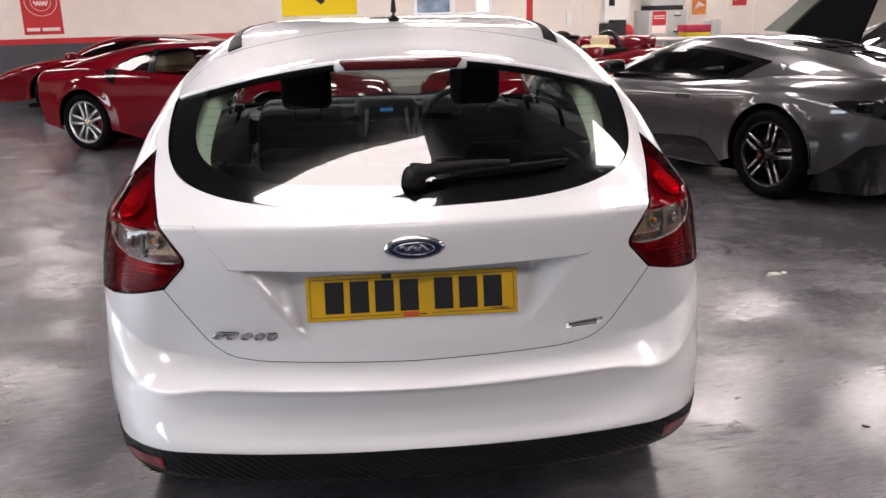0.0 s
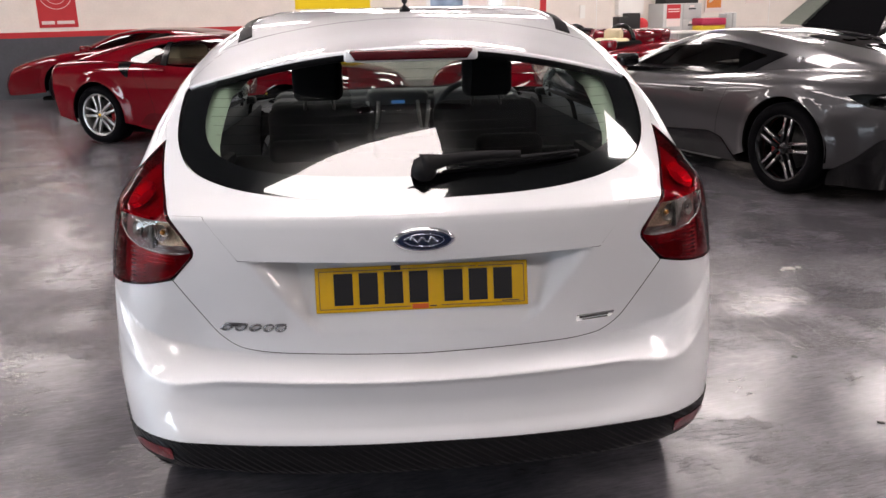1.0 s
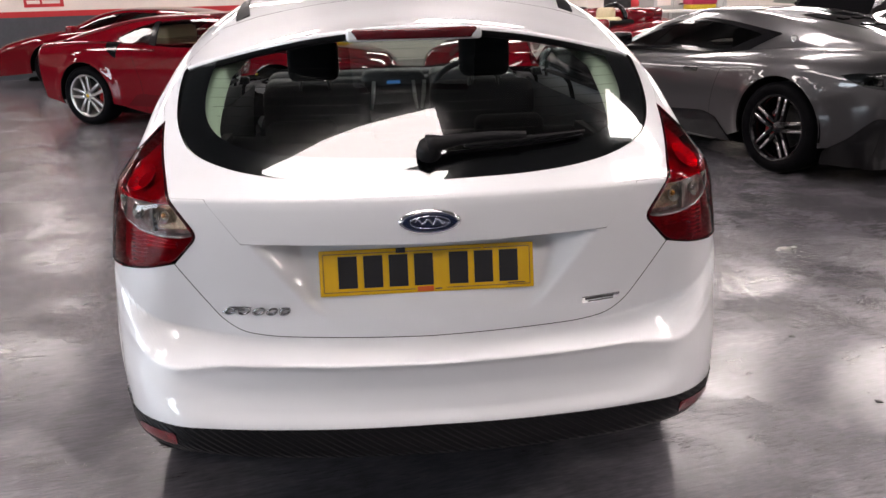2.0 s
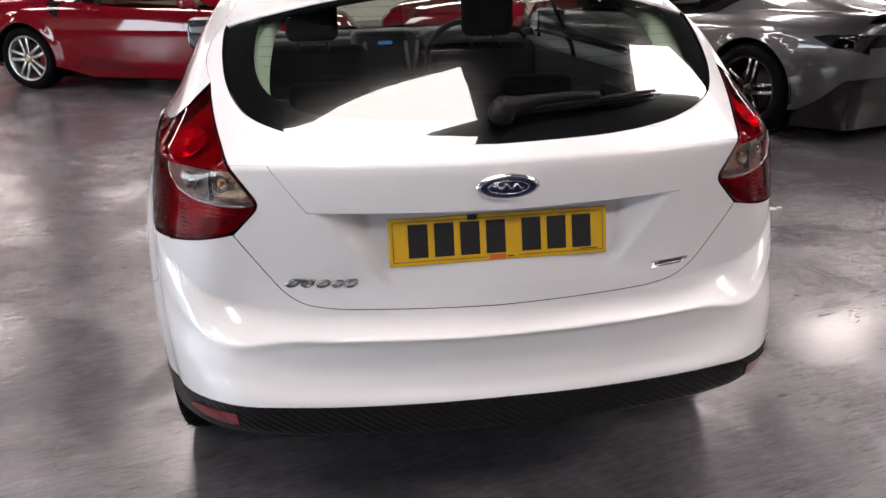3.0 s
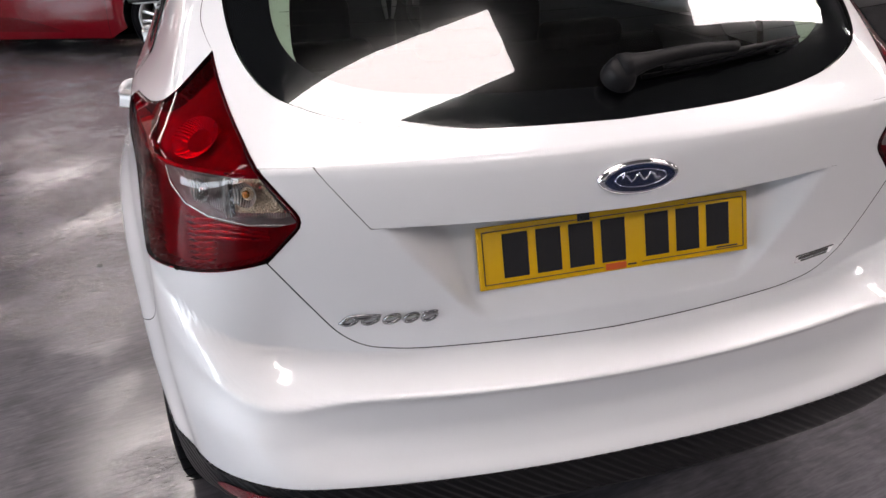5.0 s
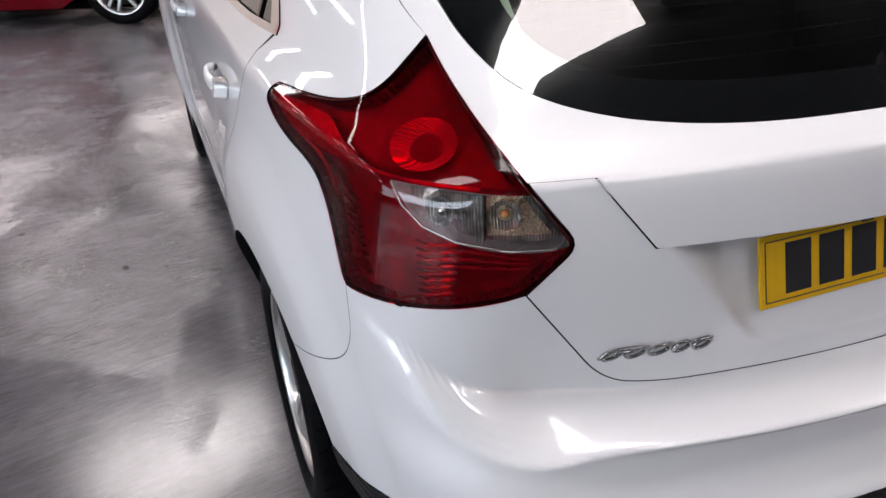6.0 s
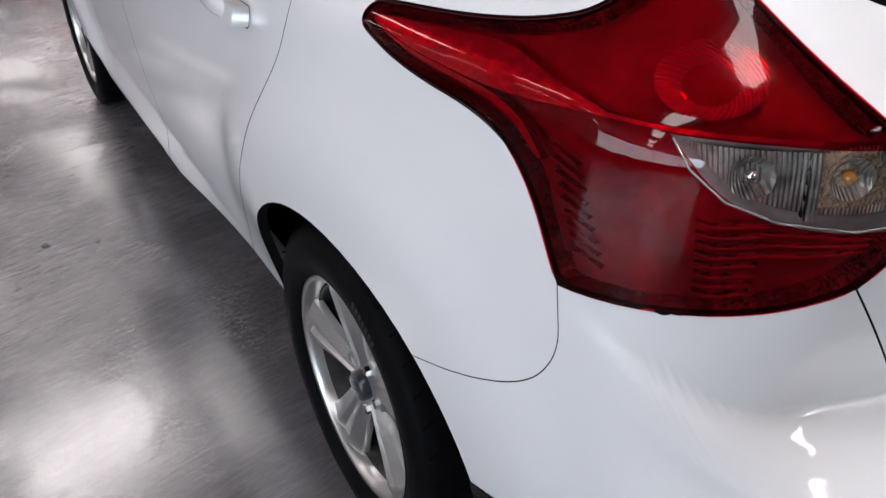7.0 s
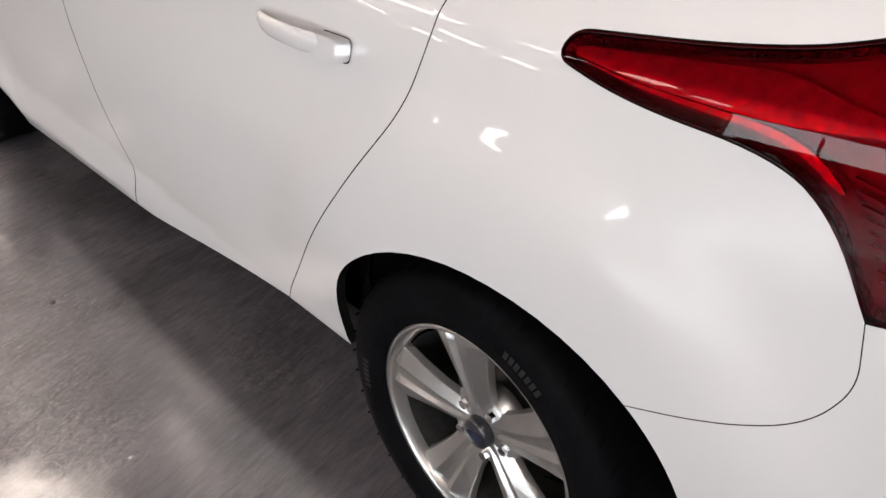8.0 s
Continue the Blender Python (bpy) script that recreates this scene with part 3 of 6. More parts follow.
for s in (1, -1):
    lamp = panel("tail_lamp", rounded(LAMP), wrap_chart, hatch_field, LAMP_SHELL, hatch, gap=0.0015, cell=(0.03, 0.03), lip=0.05, lift=-0.060, side=s, label="red tail lamp with a clear indicator window", lip_mat=None)
    panel("lamp_reflector", shrink(rounded(LAMP), 0.004), wrap_chart, hatch_field, LAMP_DEEP, lamp, cell=(0.02, 0.02), lip=-0.026, lift=-0.030, side=s, lip_mat=None)
    panel("upper_reflector", rounded([(0.700, 1.155, 0.01), (0.642, 1.092, 0.05), (0.588, 1.022), (0.80, 1.024), (0.90, 1.012, 0.04), (1.10, 1.012, 0.1), (1.225, 1.024, 0.02), (1.22, 1.042, 0.02), (0.93, 1.060, 0.1), (0.80, 1.090, 0.05)]), wrap_chart, hatch_field, LAMP_DARK, lamp, cell=(0.02, 0.02), lip=0.006, lift=-0.022, side=s, lip_mat=None)
    # round stop bowl with its bulb
    p, n = on_skin(0.708, 1.062, -0.010)
    turned = Matrix.Translation((p.x * s, p.y, p.z)) @ Vector((n.x * s, n.y, n.z)).to_track_quat("Z", "Y").to_matrix().to_4x4()
    for name, profile, mat in (("stop_bowl", [(0.0, 0.052), (-0.003, 0.047), (-0.008, 0.038), (-0.013, 0.026), (-0.017, 0.012)], STOP_RIBS), ("stop_bulb_hole", [(-0.0165, 0.013), (-0.016, 0.0)], DARK_METAL)):
        bm = revolve(profile, 36, "Z")
        bmesh.ops.transform(bm, matrix=turned @ Matrix.Diagonal((1, 0.8, 1, 1)), verts=bm.verts)
        part(name, bm, mat, lamp)
    for rows, mat, lift in (([(1.225, 1.038, 0.02), (0.92, 1.054, 0.02), (0.79, 1.020, 0.02), (0.93, 1.004, 0.06), (1.11, 1.012, 0.04), (1.225, 1.026, 0.01)], LAMP_INNER, -0.008),
                            ([(1.215, 1.022, 0.006), (1.11, 1.006, 0.04), (0.92, 0.992, 0.06), (0.872, 0.95, 0.04), (0.866, 0.955, 0.04), (0.912, 1.000, 0.06), (1.11, 1.011, 0.04)], LAMP_INNER, -0.010),
                            ([(0.632, 1.0205), (0.632, 1.0165), (0.80, 1.0185), (0.80, 1.0225)], LAMP_INNER, -0.004)):
        panel("light_bar", rounded(rows), wrap_chart, hatch_field, mat, lamp, cell=(0.02, 0.02), lip=0.012, lift=lift, side=s, lip_mat=None)
    # stacked curved fins, and fine guides running from them under the clear window
    for k in range(8):
        z, w = 0.858 + 0.0105 * k, 0.020 + 0.0012 * k
        panel("fin", rounded([(0.690 - w, z + 0.003), (0.705, z - 0.003), (0.712 + 0.3 * w, z + 0.002), (0.705, z - 0.0005), (0.690 - w, z + 0.0045)], 0.03), wrap_chart, hatch_field, LAMP_INNER, lamp, cell=(0.03, 0.03), lip=0.010, lift=-0.012, side=s, lip_mat=None)
    for k in range(3):
        z = 0.904 + 0.011 * k
        panel("light_guide", rounded([(0.575, z - 0.002 - 0.004 * k), (0.63, z - 0.001), (0.67, z + 0.001), (0.67, z + 0.0035), (0.63, z + 0.002), (0.575, z + 0.0005 - 0.004 * k)], 0.03), wrap_chart, hatch_field, LAMP_INNER, lamp, cell=(0.03, 0.03), lip=0.006, lift=-0.010, side=s, lip_mat=None)
    for k in range(9):
        z = 0.860 + 0.0125 * k
        panel("fin", rounded([(0.800 + 0.004 * k, z), (0.832 + 0.004 * k, z + 0.010), (0.832 + 0.004 * k, z + 0.0115), (0.800 + 0.004 * k, z + 0.002)], 0.03), wrap_chart, hatch_field, LAMP_DARK, lamp, cell=(0.03, 0.03), lip=0.010, lift=-0.014, side=s, lip_mat=None)
    panel("dark_insert", rounded([(0.595, 0.885, 0.01), (0.66, 0.868, 0.01), (0.672, 0.905, 0.01), (0.60, 0.905, 0.01)]), wrap_chart, hatch_field, LAMP_SHELL, lamp, cell=(0.03, 0.03), lip=0.0, lift=-0.026, side=s)
    panel("dark_insert", rounded([(0.835, 0.86, 0.01), (0.850, 0.86, 0.01), (0.868, 0.94, 0.02), (0.91, 0.985, 0.02), (0.89, 0.985, 0.02), (0.853, 0.945, 0.02)]), wrap_chart, hatch_field, LAMP_SHELL, lamp, cell=(0.03, 0.03), lip=0.0, lift=-0.022, side=s)
    panel("indicator_bowl", rounded(CLEAR), wrap_chart, hatch_field, LAMP_RIBS, lamp, gap=0.003, cell=(0.02, 0.02), lip=0.0, lift=-0.024, side=s, label="silvered indicator and reversing bowl")
    panel("indicator_divider", rounded([(0.638, 1.010), (0.630, 1.010), (0.630, 0.942), (0.638, 0.942)], 0.03), wrap_chart, hatch_field, LAMP_RIBS, lamp, cell=(0.03, 0.03), lip=0.016, lift=-0.010, side=s, lip_mat=None)
    panel("indicator_glitter", rounded([(0.628, 1.008), (0.584, 1.008), (0.548, 0.948), (0.628, 0.950)], 0.03), wrap_chart, hatch_field, GLITTER, lamp, cell=(0.008, 0.008), lip=0.0, lift=-0.021, side=s, label="pale amber dotted indicator reflector")
    for a, mat in ((0.605, AMBER), (0.682, CHROME)):
        p, n = on_skin(a, 0.983, -0.016)
        bm = bmesh.new()
        bmesh.ops.create_uvsphere(bm, u_segments=14, v_segments=10, radius=0.0065)
        bmesh.ops.transform(bm, matrix=Matrix.Translation((p.x * s, p.y, p.z)), verts=bm.verts)
        part("bulb", bm, mat, lamp)
        bm = bmesh.new()
        bmesh.ops.create_cone(bm, cap_ends=False, segments=20, radius1=0.021, radius2=0.011, depth=0.012)
        q = (n if s > 0 else Vector((-n.x, n.y, n.z))).to_track_quat("-Z", "Y").to_matrix().to_4x4()
        bmesh.ops.transform(bm, matrix=Matrix.Translation((p.x * s, p.y, p.z)) @ q, verts=bm.verts)
        part("bulb_cup", bm, LAMP_RIBS, lamp)
    panel("clear_lens", rounded(CLEAR), wrap_chart, hatch_field, LENS_CLEAR, lamp, cell=(0.02, 0.02), lip=0.0, lift=0.0025, side=s).visible_shadow = False
    line = [(0.742, 1.013), (0.728, 0.988), (0.70, 0.962), (0.66, 0.946), (0.60, 0.936), (0.548, 0.936)]
    pts = [on_skin(a, z, 0.003)[0] for a, z in line]
    part("bright_edge", tube([Vector((q.x * s, q.y, q.z)) for q in pts], [0.0011] * len(pts), 6), LAMP_INNER, lamp)
    # the red lens in two pieces round the clear one
    up = [(0.712, 1.175, 0.008), (0.642, 1.100, 0.06), (0.580, 1.030, 0.02), (0.5695, 1.0135), (0.744, 1.0155), (0.88, 0.998), (0.93, 0.977), (1.12, 0.992, 0.1), (1.250, 1.019, 0.025), (1.233, 1.048, 0.03), (0.93, 1.066, 0.15), (0.80, 1.098, 0.05)]
    down = [(0.5695, 1.0135), (0.521, 0.938, 0.022), (0.582, 0.866, 0.022), (0.68, 0.842, 0.1), (0.835, 0.832, 0.015), (0.872, 0.93, 0.06), (0.93, 0.977), (0.88, 0.998), (0.744, 1.0155), (0.742, 1.013, 0.012), (0.70, 0.960, 0.06), (0.64, 0.938, 0.06), (0.56, 0.932, 0.01), (0.531, 0.939, 0.006)]
    for rows in (up, down):
        panel("red_lens", rounded(rows), wrap_chart, hatch_field, LENS_RED, lamp, gap=0.0, cell=(0.02, 0.02), lip=0.0, lift=0.0025, side=s).visible_shadow = False
    rim = rounded(LAMP)
    bm = bmesh.new()
    inner = shrink(rim, 0.0042)
    outer = shrink(rim, 0.0015)
    rows = []
    for ring, lift in ((outer, -0.014), (outer, 0.001), (inner, 0.0035)):
        uv = np.array([(q.x, q.y) for q in ring])
        base, way = wrap_chart(uv[:, 0], uv[:, 1])
        p = march(hatch_field, base, way)
        p = p + gradient(hatch_field, p) * lift
        rows.append([bm.verts.new((q[0] * s, q[1], q[2])) for q in p])
    n = len(rim)
    for a, b in zip(rows, rows[1:]):
        for k in range(n):
            bm.faces.new((a[k], a[(k + 1) % n], b[(k + 1) % n], b[k]))
    bmesh.ops.recalc_face_normals(bm, faces=bm.faces)
    part("lamp_edge", bm, LAMP_SEAL, lamp, "dark seal round the lamp")


# wheels
BADGE_BLUE = material("blue_enamel", (0.008, 0.016, 0.05), 0.15, coat=1.0)
SIDEWALL = material("worn_raised_rubber", (0.010, 0.010, 0.011), 0.7)
CAP = material("dark_wheel_cap", (0.02, 0.022, 0.03), 0.3, coat=0.5)


def blade(s, rim_r, h):
    """One broad wheel spoke with a raised ridge and a groove."""
    bm = bmesh.new()
    rows = []
    for r, left, right, face in ((0.028, 0.028, 0.028, 0.60), (0.06, 0.036, 0.036, 0.66), (0.10, 0.041, 0.044, 0.72), (0.15, 0.052, 0.058, 0.78), (rim_r - 0.022, 0.064, 0.072, 0.82), (rim_r - 0.006, 0.074, 0.082, 0.80)):
        x = s * h * face
        cut = [(-left, -0.024), (-left * 0.92, -0.009), (-left * 0.30, 0.0), (-left * 0.05, -0.006), (right * 0.18, -0.006), (right * 0.36, 0.001), (right * 0.92, -0.012), (right, -0.026)]
        rows.append([bm.verts.new((x + s * d, c, r)) for c, d in cut])
    for a, b in zip(rows, rows[1:]):
        for k in range(len(a) - 1):
            bm.faces.new((a[k], a[k + 1], b[k + 1], b[k]))
        bm.faces.new((a[-1], a[0], b[0], b[-1]))
    bm.faces.new(rows[0])
    bm.faces.new(rows[-1])
    bmesh.ops.recalc_face_normals(bm, faces=bm.faces)
    bmesh.ops.bevel(bm, geom=[e for e in bm.edges if e.calc_length() > 0.012], offset=0.0012, segments=1, affect="EDGES")
    return bm


def wheel(parent, at, s, tyre_r=0.316, rim_r=0.213, width=0.205):
    """A five-spoke alloy wheel; s is the side that its face looks to."""
    o = new("wheel")
    o.parent = parent
    o.matrix_local = Matrix.Translation(at)
    h = width / 2
    part("tyre", revolve([(s * -h * 0.8, rim_r), (s * -h, rim_r + 0.03), (s * -h, tyre_r - 0.03), (s * -h * 0.75, tyre_r), (s * h * 0.70, tyre_r), (s * h * 0.90, tyre_r - 0.008), (s * h * 0.97, tyre_r - 0.02), (s * h * 1.0, tyre_r - 0.034), (s * h * 1.015, tyre_r - 0.037), (s * h * 1.02, tyre_r - 0.06), (s * h, rim_r + 0.028), (s * h * 0.97, rim_r + 0.024), (s * h * 0.96, rim_r + 0.012), (s * h * 0.88, rim_r + 0.006), (s * h * 0.80, rim_r - 0.004)], 72), RUBBER, o)
    for k in range(40):
        bm = bmesh.new()
        box(bm, -0.034, 0.034, -0.0018, 0.0018, -0.0012, 0.0005)
        bmesh.ops.transform(bm, matrix=Matrix.Rotation(radians(9 * k), 4, "X") @ Matrix.Translation((s * h * 0.60, 0, tyre_r - 0.0002)) @ Matrix.Rotation(radians(18), 4, "Z"), verts=bm.verts)
        part("tread_groove", bm, SHADOW_BLACK, o, smooth=False)
    for k, (a0, n) in enumerate(((20, 7), (140, 9), (262, 6))):
        for j in range(n):
            bm = bmesh.new()
            box(bm, -0.0008, 0.0008, -0.004, 0.004, -0.008, 0.008, bevel=0.0005, segments=1)
            bmesh.ops.transform(bm, matrix=Matrix.Rotation(radians(a0 + 2.6 * j), 4, "X") @ Matrix.Translation((s * h * 1.019, 0, tyre_r - 0.052)), verts=bm.verts)
            part("sidewall_bar", bm, SIDEWALL, o, smooth=False)
    part("rim", revolve([(s * -h * 0.8, rim_r - 0.004), (s * -h * 0.2, rim_r - 0.034), (s * h * 0.3, rim_r - 0.030), (s * h * 0.66, rim_r - 0.018)], 72), DARK_METAL, o)
    part("rim_lip", revolve([(s * h * 0.64, rim_r - 0.014), (s * h * 0.74, rim_r - 0.011), (s * h * 0.86, rim_r - 0.005), (s * h * 0.90, rim_r), (s * h * 0.90, rim_r + 0.006), (s * h * 0.82, rim_r + 0.008)], 72), ALLOY, o)
    part("brake_disc", revolve([(s * -0.03, 0.02), (s * -0.03, 0.135), (s * -0.012, 0.135), (s * -0.012, 0.07), (s * 0.0, 0.065), (s * 0.0, 0.02)], 40), DARK_METAL, o)
    part("backing_plate", revolve([(s * -0.05, 0.0), (s * -0.05, rim_r - 0.04)], 40), SHADOW_BLACK, o)
    for k in range(5):
        bm = blade(s, rim_r, h)
        bmesh.ops.transform(bm, matrix=Matrix.Rotation(radians(72 * k - 10), 4, "X"), verts=bm.verts)
        part("spoke", bm, ALLOY, o, smooth=False)
        bm = bmesh.new()
        bmesh.ops.create_cone(bm, cap_ends=True, segments=6, radius1=0.011, radius2=0.0095, depth=0.016)
        bmesh.ops.transform(bm, matrix=Matrix.Rotation(radians(72 * k + 26), 4, "X") @ Matrix.Translation((s * h * 0.60, 0, 0.054)) @ Matrix.Rotation(radians(90 * s), 4, "Y"), verts=bm.verts)
        part("wheel_nut", bm, CHROME, o, smooth=False)
    part("hub", revolve([(s * h * 0.2, 0.085), (s * h * 0.50, 0.078), (s * h * 0.58, 0.066), (s * h * 0.60, 0.03), (s * h * 0.60, 0.0)], 40), ALLOY, o)
    part("hub_cap", revolve([(s * h * 0.60, 0.031), (s * h * 0.74, 0.029), (s * h * 0.78, 0.024), (s * h * 0.78, 0.0)], 32), CAP, o, "dark centre cap")
    bm = bmesh.new()
    bmesh.ops.create_circle(bm, cap_ends=True, segments=24, radius=0.018)
    bmesh.ops.transform(bm, matrix=Matrix.Translation((s * (h * 0.78 + 0.0012), 0, 0)) @ Matrix.Rotation(radians(90), 4, "Y") @ Matrix.Diagonal((0.45, 1, 1, 1)), verts=bm.verts)
    part("cap_badge", bm, BADGE_BLUE, o, "dark blue oval")
    return o


for s in (1, -1):
    wheel(hatch, (s * 0.767, 0.86, 0.314), s)
    wheel(hatch, (s * 0.767, 3.50, 0.314), s)

# number plate: yellow field, thin border, plain bars in place of its writing
PLATE = material("yellow_number_plate", (0.62, 0.36, 0.006), 0.25, coat=0.5, stain=0.06, stain_scale=8)
PLATE_INK = material("black_plate_ink", (0.012, 0.012, 0.014), 0.4)
ORANGE_INK = material("orange_label_ink", (0.55, 0.09, 0.015), 0.4)
plate_lean = Matrix.Translation((0, 0.0905, 0.836)) @ Matrix.Rotation(radians(-12), 4, "X")


def on_plate(rows, name, mat, parent, y0=-0.0068, y1=-0.0055, bevel=0.0):
    bm = bmesh.new()
    for x0, x1, z0, z1 in rows:
        box(bm, x0, x1, y0, y1, z0, z1, bevel=bevel)
    bmesh.ops.transform(bm, matrix=plate_lean, verts=bm.verts)
    return part(name, bm, mat, parent, smooth=False)


number_plate = on_plate([(-0.26, 0.26, -0.0555, 0.0555)], "number_plate", PLATE, hatch, -0.006, 0.0, 0.002)
tagged(number_plate, "yellow rear number plate with dark bars")
on_plate([(-0.25, 0.25, 0.0455, 0.047), (-0.25, -0.03, -0.047, -0.0455), (0.045, 0.25, -0.047, -0.0455), (-0.251, -0.2495, -0.046, 0.046), (0.2495, 0.251, -0.046, 0.046)], "plate_border", PLATE_INK, number_plate)
x = -0.215
for k in range(7):
    on_plate([(x, x + 0.046, -0.038, 0.040)], "plate_bar", PLATE_INK, number_plate)
    x += 0.061 if k != 3 else 0.085
on_plate([(-0.026, 0.014, -0.053, -0.041)], "dealer_label", ORANGE_INK, number_plate)
on_plate([(0.195, 0.238, -0.0435, -0.041), (0.017, 0.034, -0.049, -0.046)], "maker_line", PLATE_INK, number_plate)
on_plate([(-0.075, -0.052, 0.043, 0.056)], "plate_stain", PLATE_INK, number_plate)
for x in (-0.068, 0.135):
    bm = bmesh.new()
    bmesh.ops.create_uvsphere(bm, u_segments=10, v_segments=6, radius=0.004)
    bmesh.ops.transform(bm, matrix=plate_lean @ Matrix.Translation((x, -0.006, 0.048)) @ Matrix.Diagonal((1, 0.5, 1, 1)), verts=bm.verts)
    part("plate_screw", bm, PLATE if x > 0 else PLATE_INK, number_plate)


# oval badge in a chrome ring, with a plain bright stroke
def oval(rx, rz, y, thick, soft):
    bm = bmesh.new()
    rings = []
    for f, d in ((1.0, 0.0), (1.0, thick * 0.5), (1 - soft * 0.6, thick * 0.9), (1 - soft * 1.4, thick), (0.5, thick * 1.05), (0.02, thick * 1.1)):
        rings.append([bm.verts.new((rx * f * math.cos(2 * math.pi * k / 48), y - d, rz * f * math.sin(2 * math.pi * k / 48))) for k in range(48)])
    for a, b in zip(rings, rings[1:]):
        for k in range(48):
            bm.faces.new((a[k], a[(k + 1) % 48], b[(k + 1) % 48], b[k]))
    bm.faces.new(rings[-1])
    bmesh.ops.recalc_face_normals(bm, faces=bm.faces)
    return bm


badge = part("badge", oval(0.074, 0.030, 0, 0.013, 0.12), CHROME, hatch, "chrome-ringed dark blue oval badge")
badge.matrix_world = Matrix.Translation((0.006, 0.040, 0.971)) @ Matrix.Rotation(radians(-2), 4, "X")
part("badge_field", oval(0.064, 0.0235, -0.0125, 0.002, 0.05), BADGE_BLUE, badge)
part("badge_line", tube([Vector((0.046 * math.cos(t), -0.0148, 0.0145 * math.sin(t))) for t in np.linspace(0, 2 * math.pi, 40)], [0.0008] * 40, 6), CHROME, badge)
stroke = [Vector((-0.034 + 0.068 * k / 16, -0.0155, 0.006 * math.sin(k * 1.15) + 0.002)) for k in range(17)]
part("badge_stroke", tube(stroke, [0.0016] * 17, 6), CHROME, badge)

# chrome model badge as plain slanted strokes, and the small one opposite
model_badge = None
for k in range(5):
    w = 0.155 / 5
    a0 = -0.488 + w * k
    pts = []
    for j in range(13):
        t = 2 * math.pi * j / 12
        p, n = on_skin(a0 + w * 0.5 + w * 0.36 * math.cos(t) + 0.006 * math.sin(t), 0.747 + 0.0085 * math.sin(t), 0.004)
        pts.append(p)
    ob = part("badge_stroke" if model_badge else "model_badge", tube(pts, [0.0030] * 13, 6), DARK_CHROME, model_badge or hatch)
    model_badge = model_badge or tagged(ob, "chrome script badge as plain strokes")
for (a0, z0), (a1, z1) in (((-0.490, 0.742), (-0.475, 0.7505)), ((-0.476, 0.757), (-0.425, 0.757)), ((-0.468, 0.751), (-0.440, 0.751)), ((-0.362, 0.7555), (-0.334, 0.7585))):
    pts = [on_skin(a0 + (a1 - a0) * j / 6, z0 + (z1 - z0) * j / 6, 0.005)[0] for j in range(7)]
    part("badge_stroke", tube(pts, [0.0016, 0.0026, 0.003, 0.003, 0.003, 0.0026, 0.0014], 6), DARK_CHROME, model_badge)
eco = panel("trim_badge", rounded([(0.388, 0.722, 0.002), (0.470, 0.726, 0.002), (0.478, 0.740, 0.002), (0.388, 0.738, 0.002)], 0.02), wrap_chart, hatch_field, CHROME, hatch, cell=(0.03, 0.03), lip=0.004, lift=0.0035, label="small chrome bar badge", lip_mat=None)
for z0, z1, a0, a1 in ((0.7305, 0.7365, 0.394, 0.462), (0.7245, 0.7275, 0.402, 0.462)):
    panel("badge_inset", rounded([(a0, z0), (a1, z0 + 0.002), (a1, z1 + 0.002), (a0, z1)], 0.02), wrap_chart, hatch_field, DARK_METAL, eco, cell=(0.03, 0.03), lip=0, lift=0.0042)

# rear wiper
wiper_at, wiper_n = on_skin(0.015, 1.108, 0.012)
wiper = part("rear_wiper", revolve([(0.0, 0.031), (0.006, 0.031), (0.026, 0.027), (0.034, 0.020), (0.036, 0.0)], 28, "Z"), BLACK_PLASTIC, hatch, "black rear wiper arm and blade")
wiper.matrix_world = Matrix.Translation(wiper_at - wiper_n * 0.008) @ wiper_n.to_track_quat("Z", "Y").to_matrix().to_4x4()


def along_glass(a0, a1, z0, z1, lift, n=14, bow=0.0):
    return [on_skin(a0 + (a1 - a0) * k / n, z0 + (z1 - z0) * k / n + bow * math.sin(math.pi * k / n), lift)[0] for k in range(n + 1)]


bm = tube(along_glass(0.01, 0.25, 1.108, 1.121, 0.030, bow=0.006), [0.026, 0.024, 0.019, 0.016, 0.0145, 0.0135, 0.013, 0.0125, 0.012, 0.0115, 0.011, 0.0105, 0.010, 0.0095, 0.009], 10, 0.9)
ob = part("wiper_arm", bm, BLACK_PLASTIC, wiper)
ob.matrix_parent_inverse = wiper.matrix_world.inverted()
ob = part("wiper_carrier", tube(along_glass(0.10, 0.405, 1.112, 1.127, 0.018), [0.005, 0.007, 0.008, 0.008, 0.008, 0.008, 0.007, 0.007, 0.006, 0.006, 0.005, 0.005, 0.005, 0.004, 0.003], 8), BLACK_PLASTIC, wiper)
ob.matrix_parent_inverse = wiper.matrix_world.inverted()
ob = part("wiper_blade", tube(along_glass(0.06, 0.405, 1.106, 1.125, 0.004), [0.004] * 15, 6), RUBBER, wiper)
ob.matrix_parent_inverse = wiper.matrix_world.inverted()

# heating lines in the rear window
HEATER = material("heating_line", (0.012, 0.010, 0.010), 0.8, spec=0.0)
for k in range(11):
    z = 1.135 + 0.0205 * k
    edge = 0.49 + 0.10 * smooth01(np.array([(z - 1.13) / 0.15]))[0]
    bm = bmesh.new()
    rows = []
    for dz in (-0.0003, 0.0003):
        a = np.linspace(-edge, edge, 41)
        base, way = wrap_chart(a, np.full(41, z + dz))
        p = march(hatch_field, base, way)
        p = p - gradient(hatch_field, p) * 0.0062
        rows.append([bm.verts.new(q) for q in p])
    for i in range(40):
        bm.faces.new((rows[0][i], rows[0][i + 1], rows[1][i + 1], rows[1][i]))
    part("heating_line", bm, HEATER, hatch)

